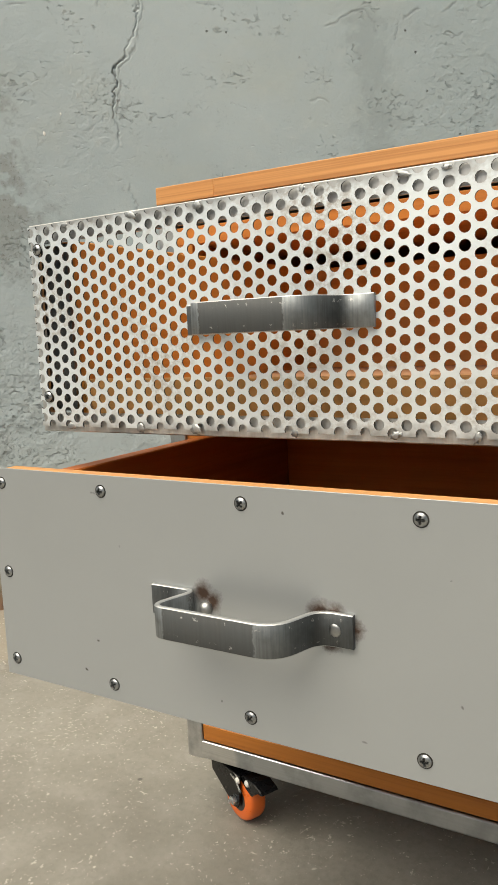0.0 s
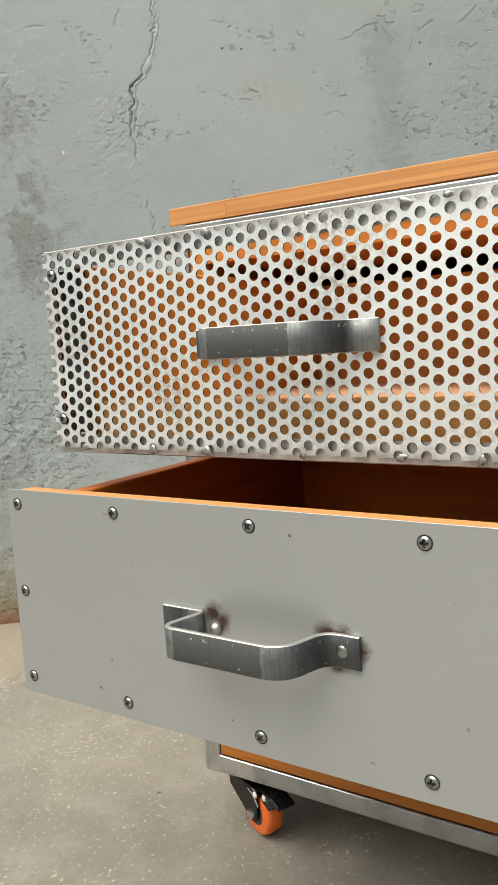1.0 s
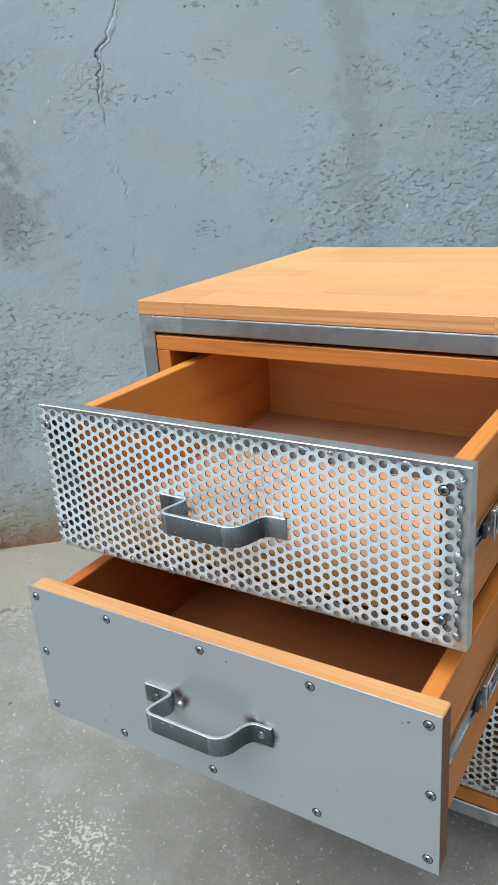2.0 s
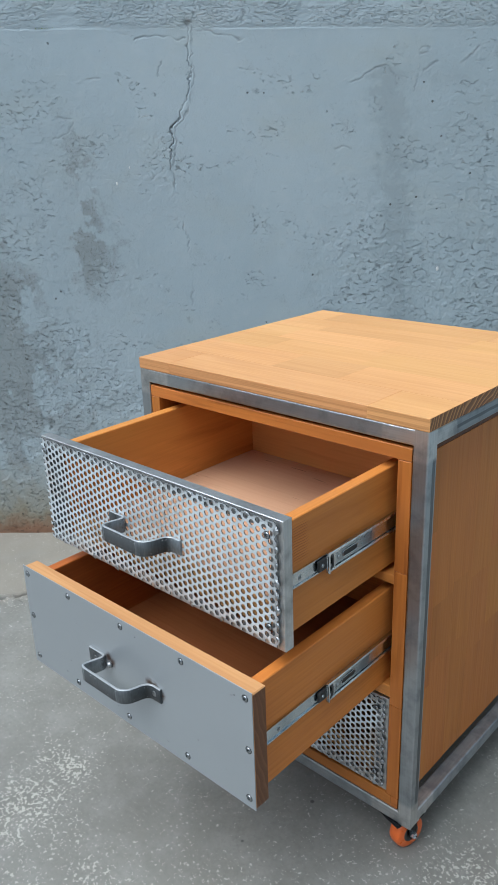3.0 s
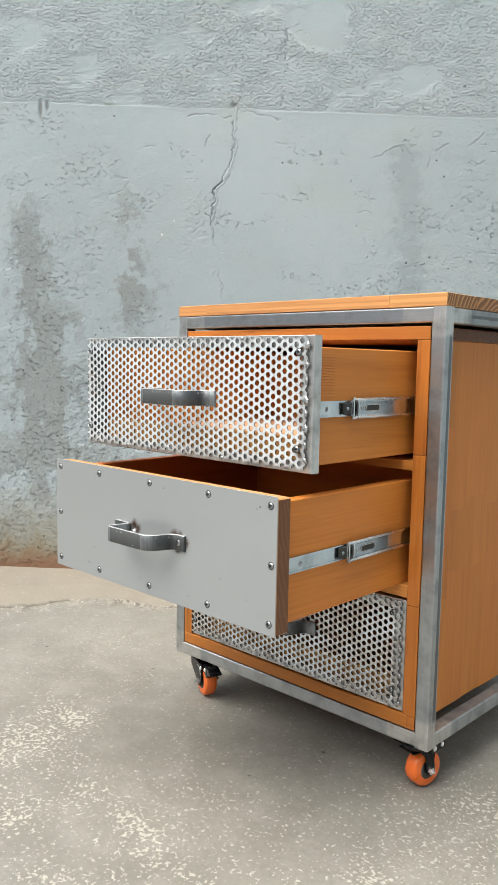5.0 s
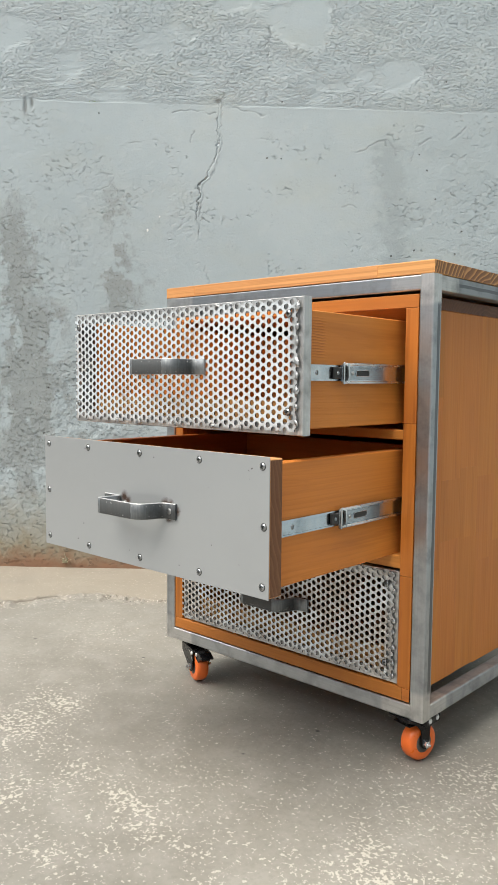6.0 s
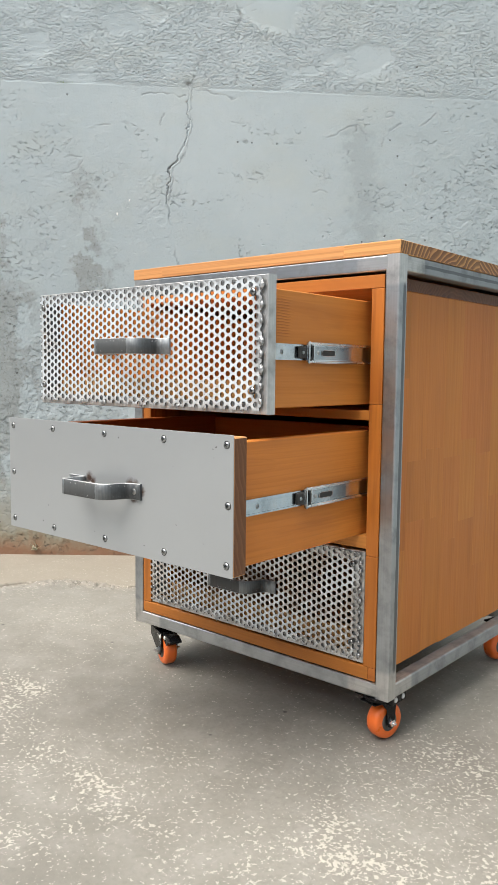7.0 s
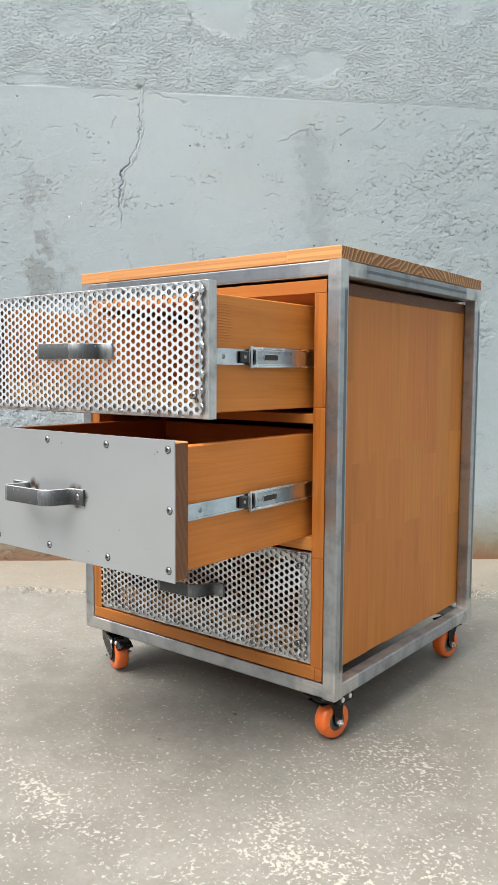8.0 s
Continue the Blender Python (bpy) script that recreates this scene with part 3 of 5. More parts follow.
def blob(u, v, cu, cv, ru, rv):
    return np.exp(-(((u - cu) / ru) ** 2 + ((v - cv) / rv) ** 2))


def sheet(name, us, vs, place, attributes, mat):
    """A grid mesh from two rows of steps; place gives the points, attributes a number for each point by name."""
    U, V = np.meshgrid(us, vs, indexing="ij")
    P = place(U, V).reshape(-1, 3)
    nu, nv = len(us), len(vs)
    idx = np.arange(nu * nv).reshape(nu, nv)
    F = np.stack([idx[:-1, :-1], idx[1:, :-1], idx[1:, 1:], idx[:-1, 1:]], axis=-1).reshape(-1, 4)
    me = bpy.data.meshes.new(name)
    me.vertices.add(len(P))
    me.vertices.foreach_set("co", P.astype(np.float32).ravel())
    me.loops.add(F.size)
    me.loops.foreach_set("vertex_index", F.astype(np.int32).ravel())
    me.polygons.add(len(F))
    me.polygons.foreach_set("loop_start", np.arange(0, F.size, 4, dtype=np.int32))
    me.update(calc_edges=True)
    for key, fn in attributes.items():
        at = me.attributes.new(key, "FLOAT", "POINT")
        at.data.foreach_set("value", np.clip(fn(U, V), 0, 1).astype(np.float32).ravel())
    me.polygons.foreach_set("use_smooth", [True] * len(me.polygons))
    me.materials.append(mat)
    me.update()
    return new(name, me)


# ---- the wall ----
MAIN_CRACK = [(-0.403, 1.375), (-0.407, 1.308), (-0.410, 1.236), (-0.428, 1.184), (-0.459, 1.148), (-0.466, 1.06), (-0.459, 1.00), (-0.444, 0.935), (-0.432, 0.86), (-0.429, 0.751), (-0.442, 0.638)]
FINE_CRACKS = [
    [(-0.406, 1.381), (-0.382, 1.433), (-0.353, 1.459), (-0.321, 1.472)],
    [(-0.256, 1.593), (-0.271, 1.531), (-0.261, 1.493), (-0.271, 1.426), (-0.272, 1.376)],
    [(-0.539, 1.348), (-0.498, 1.359), (-0.458, 1.357), (-0.418, 1.345)],
    [(-0.389, 1.371), (-0.353, 1.359), (-0.321, 1.352), (-0.276, 1.338)],
    [(-0.011, 1.238), (0.03, 1.25), (0.062, 1.265), (0.084, 1.268), (0.107, 1.232)],
    [(0.148, 1.217), (0.169, 1.254), (0.21, 1.277)],
    [(0.26, 1.271), (0.281, 1.281), (0.304, 1.303)],
    [(-0.486, 1.048), (-0.522, 1.021)],
    [(-0.393, 1.372), (-0.398, 1.31), (-0.400, 1.24), (-0.416, 1.186), (-0.448, 1.145), (-0.456, 1.06)],
    [(-0.477, 1.30), (-0.487, 1.268)], [(-0.703, 1.258), (-0.665, 1.262), (-0.628, 1.268)], [(-0.766, 1.176), (-0.719, 1.181)],
    [(-0.769, 1.126), (-0.735, 1.142), (-0.711, 1.171)], [(-0.284, 1.275), (-0.243, 1.274)], [(-1.024, 1.113), (-1.018, 1.07)],
    [(-0.395, 1.39), (-0.395, 1.418), (-0.37, 1.45), (-0.343, 1.466)],
    [(0.163, 1.300), (0.168, 1.312), (0.180, 1.309), (0.181, 1.294), (0.163, 1.292), (0.163, 1.300)],
    [(-0.037, 1.132), (-0.030, 1.143), (-0.018, 1.134), (-0.012, 1.117), (-0.034, 1.117), (-0.037, 1.132)],
    [(-0.05, 1.083), (-0.03, 1.09), (0.0, 1.083)],
]


def seam(u):
    return 1.36 - 0.034 * (u + 0.1) + 0.004 * (vnoise(u * 9 + 3, u * 0 + 2) - 0.5)


def wobble(u, v, size=0.006):
    return u + size * (vnoise(u * 60 + 11, v * 60) + 0.6 * vnoise(u * 190 + 11, v * 190) - 0.8) * 2, v + size * (vnoise(u * 60, v * 60 + 31) - 0.5) * 2


def stucco_share(u, v):
    """Where the coarse coat above the seam was left unsmoothed."""
    upper = 1 / (1 + np.exp(-(v - seam(u) - 0.006) / 0.004))
    bare = 1.2 * blob(u, v, -0.98, 1.58, 0.17, 0.09) + 0.8 * blob(u, v, -0.46, 1.46, 0.05, 0.05)
    bare = bare + 0.9 * blob(u, v, -0.14, 1.60, 0.09, 0.07) + 0.9 * blob(u, v, 0.13, 1.46, 0.07, 0.05) + 0.8 * blob(u, v, -0.37, 1.64, 0.08, 0.04) + 0.7 * blob(u, v, 0.36, 1.60, 0.12, 0.06)
    patch = rise(fbm(u * 6 + 9, v * 8 + 2, 5) - 0.30 * bare, -0.24, -0.08)
    return upper * np.clip(patch, 0.03, 1)


@remember
def rough_share(u, v):
    lower_left = np.clip(1.2 * blob(u, v, -0.95, 0.6, 0.38, 0.55) + blob(u, v, -0.55, 0.15, 0.8, 0.2) + 0.5 * blob(u, v, -0.72, 1.15, 0.2, 0.12), 0, 1)
    right = blob(u, v, 0.03, 0.80, 0.16, 0.16) + blob(u, v, 0.45, 0.80, 0.22, 0.35) + 0.6 * blob(u, v, 0.35, 0.3, 0.4, 0.4) + 0.65 * blob(u, v, 0.48, 1.08, 0.36, 0.28)
    patch = np.clip(fbm(u * 4 + 9, v * 4 + 2, 3) * 3.2 + 0.10, 0, 1)
    below = 1 / (1 + np.exp((v - seam(u)) / 0.004))
    return np.clip(below * (lower_left * (0.4 + 0.7 * patch) + right * (0.55 + 0.6 * patch) + 0.26 * patch), 0, 1)


@remember
def crack_depth(u, v):
    wu, wv = wobble(u, v)
    width = 0.0012 + 0.0016 * vnoise(v * 45, u * 0 + 4)
    open_part = np.clip((v - 0.98) / 0.06, 0, 1) * np.clip((1.20 - v) / 0.05, 0, 1)
    broken = np.clip(vnoise(v * 40, u * 0 + 1) * 3 - 1, 0, 1)
    fade = open_part * (0.15 + 0.75 * vnoise(v * 34, u * 0 + 7)) + 0.28 * np.clip((v - 1.14) / 0.05, 0, 1) + 0.30 * broken
    deep = fade * np.exp(-(to_line(wu, wv, MAIN_CRACK) / width) ** 2)
    for n, line in enumerate(FINE_CRACKS):
        deep = np.maximum(deep, (0.6 if n < 4 else 0.45 if n < 7 else 0.42) * np.exp(-(to_line(wu, wv, line) / 0.0020) ** 2) * np.clip(vnoise(u * 70 + 5, v * 70) * 2.2 - 0.3, 0, 1))
    for cu, cv, ru, rv in ((-0.973, 1.374, 0.0050, 0.022), (-0.953, 1.382, 0.0042, 0.013), (-0.406, 1.384, 0.009, 0.006)):
        deep = np.maximum(deep, np.clip(1.6 * blob(u, v, cu, cv, ru, rv), 0, 1))
    return deep


def wall_relief(u, v):
    wu, wv = wobble(u, v)
    h = 0.006 * fbm(u * 2.1, v * 2.1, 3) + 0.0007 * fbm(u * 40, v * 40, 3)
    s = seam(u)
    # coarse coat above the seam, dragged level in one stretch
    coarse = stucco_share(u, v)
    drag = blob(u, v, -0.86, 1.43, 0.30, 0.055) * (v > s)
    h += coarse * (0.0006 * rise(fbm(u * 75 + 5, v * 110 + 3, 4), -0.04, 0.05)) * (1 - 0.7 * np.clip(drag, 0, 1))
    h += drag * 0.0007 * rise(0.6 * (vnoise(u * 22 + 70, v * 170) - 0.5) + 0.3 * (vnoise(u * 60, v * 330) - 0.5), -0.02, 0.10)
    # flaked and lumpy stretches below it
    rough = rough_share(u, v)
    h -= rough * 0.0014 * rise(fbm(u * 34 + 3, v * 38 + 70, 5), 0.02, 0.045)
    h += rough * 0.0005 * rise(fbm(u * 120 + 31, v * 130 + 9, 3), 0.0, 0.09)
    h += 0.0012 * np.abs(fbm(u * 9, v * 9 + 50, 3)) * rough
    h += np.where(v < s, 0.0009, 0.0) * (0.35 + 1.1 * vnoise(u * 7, v * 0 + 9))
    deep = crack_depth(u, v)
    h -= 0.0022 * deep + 0.0030 * deep * np.clip(1.0 - to_line(wu, wv, MAIN_CRACK) / 0.006, 0, 1)
    h += 0.0007 * np.exp(-(to_line(wu - 0.005, wv, MAIN_CRACK) / 0.006) ** 2) * np.clip((v - 0.95) / 0.2, 0, 1)
    for line in FINE_CRACKS[4:7]:
        h += 0.0003 * np.exp(-((to_line(wu, wv - 0.005, line)) / 0.005) ** 2)
    return h


def wall_place(u, v):
    near = (np.abs(u + 0.23) < 1.2) & (v < 1.75) & (v >= 0)
    out = np.where(near, wall_relief(u, v), 0.0)
    a = WALL_AT - out
    return np.stack([WALL_D.x * u + WALL_N.x * a, WALL_D.y * u + WALL_N.y * a, v], axis=-1)


@remember
def stain_share(u, v):
    wu, wv = wobble(u, v, 0.03)
    s = 0.9 * blob(wu, wv, -1.01, 0.98, 0.07, 0.14) + 0.9 * blob(wu, wv, -1.00, 0.72, 0.06, 0.20) + 0.45 * blob(wu, wv, -0.86, 0.98, 0.05, 0.05) + 0.75 * blob(wu, wv, -0.90, 0.76, 0.05, 0.06)
    s += 0.85 * blob(wu, wv, -0.725, 0.92, 0.055, 0.15) + 0.55 * blob(wu, wv, -0.68, 0.82, 0.08, 0.09) + 0.4 * blob(wu, wv, -0.72, 1.08, 0.04, 0.10) + 0.8 * blob(wu, wv, -0.822, 1.167, 0.026, 0.016) + 0.3 * blob(wu, wv, -0.835, 1.11, 0.03, 0.03)
    s += 0.9 * blob(wu, wv, -0.95, 0.55, 0.12, 0.14) + 0.75 * blob(wu, wv, -1.0, 0.32, 0.32, 0.17) + 0.3 * blob(wu, wv, 0.0, 0.78, 0.12, 0.10) + 0.4 * blob(wu, wv, 0.48, 0.25, 0.2, 0.2)
    ragged = fbm(u * 20 + 2, v * 13, 5)
    return s * (0.25 + 0.80 * rise(ragged + 0.25 * (s - 0.5), -0.05, 0.05))


def damp_shade_share(u, v):
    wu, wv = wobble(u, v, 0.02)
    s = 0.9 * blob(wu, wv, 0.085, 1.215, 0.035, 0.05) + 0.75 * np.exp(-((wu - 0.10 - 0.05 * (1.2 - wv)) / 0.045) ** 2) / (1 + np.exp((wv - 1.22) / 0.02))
    # the last, broad blob paints the fall of light to the right
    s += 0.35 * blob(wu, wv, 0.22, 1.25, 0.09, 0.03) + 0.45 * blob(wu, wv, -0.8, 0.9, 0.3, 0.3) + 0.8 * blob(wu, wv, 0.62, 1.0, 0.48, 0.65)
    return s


def foot_share(u, v):
    return np.clip(1.0 - (v - 0.012) / (0.19 + 0.10 * vnoise(u * 5, u * 0 + 1) + 0.06 * np.clip(-0.6 - u, 0, 1)), 0, 1)


wall_u = np.concatenate([[-9, -5, -3, -2, -1.6], np.arange(-1.40, -1.14, 0.01), np.arange(-1.14, -0.55, 0.0024), np.arange(-0.55, -0.37, 0.0014), np.arange(-0.37, 0.68, 0.0024), np.arange(0.68, 1.0, 0.01), [1.3, 2, 3, 5, 9]])
wall_v = np.concatenate([np.arange(0.0, 0.94, 0.0028), np.arange(0.94, 1.48, 0.0019), np.arange(1.48, 1.735, 0.0026), [1.75, 1.77, 1.8, 1.95, 2.2, 2.6]])
wall_north = sheet("wall_north", wall_u, wall_v, wall_place, {"stain": stain_share, "damp_shade": damp_shade_share, "foot": foot_share, "crack": crack_depth, "stucco": stucco_share, "rough": rough_share}, WALL_PAINT)
tagged(wall_north, "blue-grey painted rendered yard wall, cracked and damp-stained", "wall", kind="structure")
core_bm = box(-9, 9, WALL_AT + 0.012, WALL_AT + 0.2, -0.1, 2.6, 0.0)
bmesh.ops.transform(core_bm, matrix=Matrix(((WALL_D.x, WALL_N.x, 0, 0), (WALL_D.y, WALL_N.y, 0, 0), (0, 0, 1, 0), (0, 0, 0, 1))), verts=core_bm.verts)
core = part("masonry_core", core_bm, WALL_PAINT, wall_north)


# unseen plain walls added on the other sides to hold back sky light
def unseen_wall(name, u0, u1, q0, q1, high=2.6):
    bm = box(u0, u1, WALL_AT - q1, WALL_AT - q0, -0.1, high, 0.0)
    bmesh.ops.transform(bm, matrix=Matrix(((WALL_D.x, WALL_N.x, 0, 0), (WALL_D.y, WALL_N.y, 0, 0), (0, 0, 1, 0), (0, 0, 0, 1))), verts=bm.verts)
    me = mesh_of(bm, name)
    me.materials.append(WALL_PAINT)
    tagged(new(name, me), "unseen plain blue-grey wall added to shade the yard", "wall", kind="structure")


unseen_wall("wall_south", -8.8, 8.8, 11.0, 11.2)
unseen_wall("wall_west", -8.8, -8.6, 0.0, 11.0)
# set close and tall to shade the right of the place
unseen_wall("wall_east", 1.25, 1.45, 0.0, 11.0, 3.6)


# ---- the ground ----
def crack_line(u):
    way = np.interp(u, (-2.2, -1.1, -0.90, -0.81, -0.69, -0.53, -0.30, 0.0, 2.2), (0.42, 0.39, 0.372, 0.312, 0.290, 0.328, 0.350, 0.36, 0.37))
    return way + 0.016 * (vnoise(u * 31, u * 0 + 3) - 0.5) + 0.010 * (vnoise(u * 97, u * 0 + 5) - 0.5)


def ground_crack(u, q):
    near = (np.abs(u) < 2.2)
    w = 0.0016 + 0.0034 * vnoise(u * 22, u * 0 + 6)
    return near * np.exp(-((q - crack_line(u)) / w) ** 2)


def ground_place(u, q):
    h = 0.006 * fbm(u * 3, q * 3 + 20, 3) + 0.0012 * fbm(u * 30, q * 30, 3)
    apron = 1 / (1 + np.exp(np.clip((q - crack_line(u)) / 0.006, -40, 40)))
    h = h * np.clip((q - 0.35) * 3, 0.35, 1) + 0.004 * apron - 0.016 * ground_crack(u, q)
    h += 0.011 * np.exp(-((q - crack_line(u) - 0.014) / 0.024) ** 2) * rise(fbm(u * 26, q * 40, 4), -0.02, 0.10)
    h = np.where((np.abs(u) < 2.2) & (q > -0.2) & (q < 2.4), h, 0.0)
    a = WALL_AT - q
    return np.stack([WALL_D.x * u + WALL_N.x * a, WALL_D.y * u + WALL_N.y * a, h - 0.002], axis=-1)


def ground_xy(u, q):
    a = WALL_AT - q
    return WALL_D.x * u + WALL_N.x * a, WALL_D.y * u + WALL_N.y * a


def wear_share(u, q):
    x, y = ground_xy(u, q)
    s = 1.0 * blob(x, y, -0.58, -0.33, 0.07, 0.09) + 0.75 * blob(x, y, -0.615, -0.22, 0.06, 0.03) + 0.8 * blob(x, y, -0.40, -0.46, 0.05, 0.05) + 0.5 * blob(x, y, -0.372, -0.347, 0.03, 0.025)
    s += 0.85 * blob(x, y, -0.262, -0.342, 0.045, 0.018) + 0.55 * blob(x, y, -0.173, -0.37, 0.03, 0.02) + 0.55 * blob(x, y, -0.10, -0.36, 0.03, 0.025) + 0.35 * blob(x, y, -0.215, -0.216, 0.04, 0.02) + 0.5 * blob(x, y, -0.246, -0.496, 0.06, 0.04)
    s += 0.75 * blob(x, y, 0.09, -0.26, 0.05, 0.03) + 0.6 * blob(x, y, 0.16, -0.22, 0.04, 0.03) + 0.6 * blob(x, y, 0.05, 0.06, 0.06, 0.05) + 0.5 * blob(x, y, 0.134, 0.044, 0.05, 0.05) + 0.45 * blob(x, y, 0.04, -0.21, 0.03, 0.03) + 0.4 * blob(x, y, 0.245, -0.148, 0.05, 0.04)
    s = 0.92 * s + 0.34 * blob(x, y, -0.2, -0.36, 0.38, 0.17) + 0.34 * blob(x, y, 0.10, -0.1, 0.18, 0.28) + 0.15 * blob(x, y, -0.9, 0.0, 0.3, 0.2)
    s += 0.8 * np.exp(-((q - crack_line(u) - 0.016) / 0.018) ** 2) * vnoise(u * 11, q * 11) + 0.3 * np.exp(-((q - crack_line(u) - 0.05) / 0.02) ** 2) * vnoise(u * 7, q * 7)
    return s


def apron_share(u, q):
    return 0.6 / (1 + np.exp(np.clip((q - crack_line(u) - 0.01) / 0.012, -40, 40))) * np.clip(1.2 + fbm(u * 6, q * 6, 3) * 2, 0, 1)


ground_u = np.concatenate([[-300, -60, -20, -8, -4, -2.6], np.arange(-2.1, -1.4, 0.016), np.arange(-1.4, -0.4, 0.004), np.arange(-0.4, 0.8, 0.006), np.arange(0.8, 2.101, 0.016), [2.6, 4, 8, 20, 60, 300]])
ground_q = np.concatenate([[-300, -60, -10, -1.0, -0.15], np.arange(-0.03, 0.26, 0.012), np.arange(0.262, 0.44, 0.0025), np.arange(0.445, 2.3, 0.012), [2.6, 4, 8, 20, 60, 300]])
ground = sheet("ground", ground_u, ground_q, ground_place, {"wear": wear_share, "apron": apron_share, "crack": ground_crack}, CONCRETE)
tagged(ground, "worn grey concrete yard floor with flaked white paint", "ground", kind="structure")

# ---- the cabinet ----
cabinet = new("storage_cabinet")
cabinet.location = ORIGIN
cabinet.empty_display_size = 0.1
tagged(cabinet, "steel-framed wooden drawer cabinet on orange casters, two drawers pulled out", "cabinet")


def tube(axis, a, b, u0, v0, size):
    """A square tube with rounded edges along an axis from a to b; u0, v0: its low corner in the other two axes."""
    r, outline = 0.0024, []
    for cx, cy, start in ((size - r, size - r, 0), (r, size - r, 90), (r, r, 180), (size - r, r, 270)):
        for k in range(4):
            t = radians(start + 30 * k)
            outline.append((u0 + cx + r * math.cos(t), v0 + cy + r * math.sin(t)))
    rows = {0: ((0, 0, 1, a), (1, 0, 0, 0), (0, 1, 0, 0), (0, 0, 0, 1)), 1: ((1, 0, 0, 0), (0, 0, 1, a), (0, 1, 0, 0), (0, 0, 0, 1)), 2: ((1, 0, 0, 0), (0, 1, 0, 0), (0, 0, 1, a), (0, 0, 0, 1))}
    return prism(outline, b - a, Matrix(rows[axis]))


def post(x, y):
    part("post", tube(2, Z0, Z1, x, y, TUBE), STEEL_Z, cabinet, "brushed bare steel post")


for px in (-W, -TUBE):
    for py in (0, D - TUBE):
        post(px, py)
for rz in (Z0, Z1 - TUBE):
    for py in (0, D - TUBE):
        part("rail", tube(0, -W + TUBE - 0.002, -TUBE + 0.002, py + 0.0002, rz + 0.0002, TUBE - 0.0004), STEEL_X, cabinet, "bare steel rail")
    for px in (-W, -TUBE):
        part("rail", tube(1, TUBE - 0.002, D - TUBE + 0.002, px + 0.0002, rz + 0.0002, TUBE - 0.0004), STEEL_Y if rz > 0.5 else STEEL_Y_PLAIN, cabinet, "bare steel rail")

# wooden body inside the frame
CX0, CX1, CZ0, CZ1, CY1 = -W + TUBE + 0.0012, -TUBE - 0.0015, Z0 + TUBE + 0.0015, 0.7025, D - TUBE + 0.012
part("top_board", box(CX0, CX1, 0.001, CY1, CZ1 - 0.019, CZ1, 0.0008), LIP_WOOD_X, cabinet)
part("bottom_board", box(CX0, CX1 - 0.0128, 0.001, CY1, CZ0, CZ0 + 0.020, 0.0008), LIP_WOOD_X, cabinet)
part("side_panel", box(CX0, CX0 + BOARD, 0.001, CY1, CZ0 + 0.0203, CZ1 - 0.0193, 0.0008), LIP_WOOD_Z, cabinet)
part("back_panel", box(CX0 + BOARD + 0.0003, CX1 - 0.0128, CY1 - 0.0115, CY1 - 0.001, CZ0 + 0.0203, CZ1 - 0.0193, 0.0005), PLYWOOD, cabinet)
for za, zb in ((0.4915, 0.5060), (0.2985, 0.3185)):
    part("divider", box(CX0 + BOARD + 0.0003, CX1 - BOARD - 0.0003, 0.004, CY1 - 0.012, za, zb, 0.0012), WOOD_X, cabinet)
# the panel on the open side: a core faced with upright staves, and a lipping at the front
side_panel = part("side_panel", box(CX1 - BOARD + 0.0003, CX1 - 0.0125, 0.019, CY1 - 0.012, CZ0 + 0.0203, CZ1 - 0.0193, 0.0005), WOOD_Z, cabinet, "panel of upright finger-jointed staves")
for za, zb in ((CZ0 + 0.0203, 0.2892), (0.2895, 0.5155), (0.5158, CZ1 - 0.0193)):
    part("lipping", box(CX1 - BOARD, CX1, 0.001, 0.0187, za, zb, 0.0007), LIP_WOOD_Z, side_panel)
part("lipping", box(CX1 - 0.0126, CX1, 0.001, 0.0187, CZ0, CZ0 + 0.0200, 0.0007), LIP_WOOD_X, side_panel)
stave_rng = random.Random(5)
foot_rng = random.Random(11)
n_staves = 8
y_step = (CY1 - 0.0195) / n_staves
for i in range(n_staves):
    ya = 0.0190 + i * y_step
    cuts = [CZ0 + 0.0085 + foot_rng.uniform(-0.0015, 0.0015), *sorted((stave_rng.uniform(0.2, 0.34), stave_rng.uniform(0.42, 0.6))), CZ1 - 0.0193]
    for za, zb in zip(cuts, cuts[1:]):
        part("stave", box(CX1 - 0.0123, CX1 - 0.00006 * stave_rng.random(), ya, ya + y_step - 0.00002, za, zb - 0.00002, 0.00005), PANEL_WOOD, side_panel)

# tabletop of long staves on a thin core
tabletop = part("tabletop", box(-W + 0.01, -0.01, 0.01, D - 0.01, Z1 + 0.005, Z1 + 0.014, 0.0005), TOP_WOOD, cabinet, "glued pine tabletop of long staves")
n_rows = 6
row_step = D / n_rows
for i in range(n_rows):
    ya = i * row_step
    cuts = [-W, -0.490, -0.095, 0.0] if i == 0 else [-W, *sorted((stave_rng.uniform(-0.5, -0.32), stave_rng.uniform(-0.26, -0.08))), 0.0]
    for xa, xb in zip(cuts, cuts[1:]):
        b = box(xa, xb, ya, ya + row_step - 0.00003, Z1 + 0.0002, Z1 + 0.0190, 0.0006 if i in (0, n_rows - 1) else 0.0001)
        part("stave", b, TOP_WOOD, tabletop)


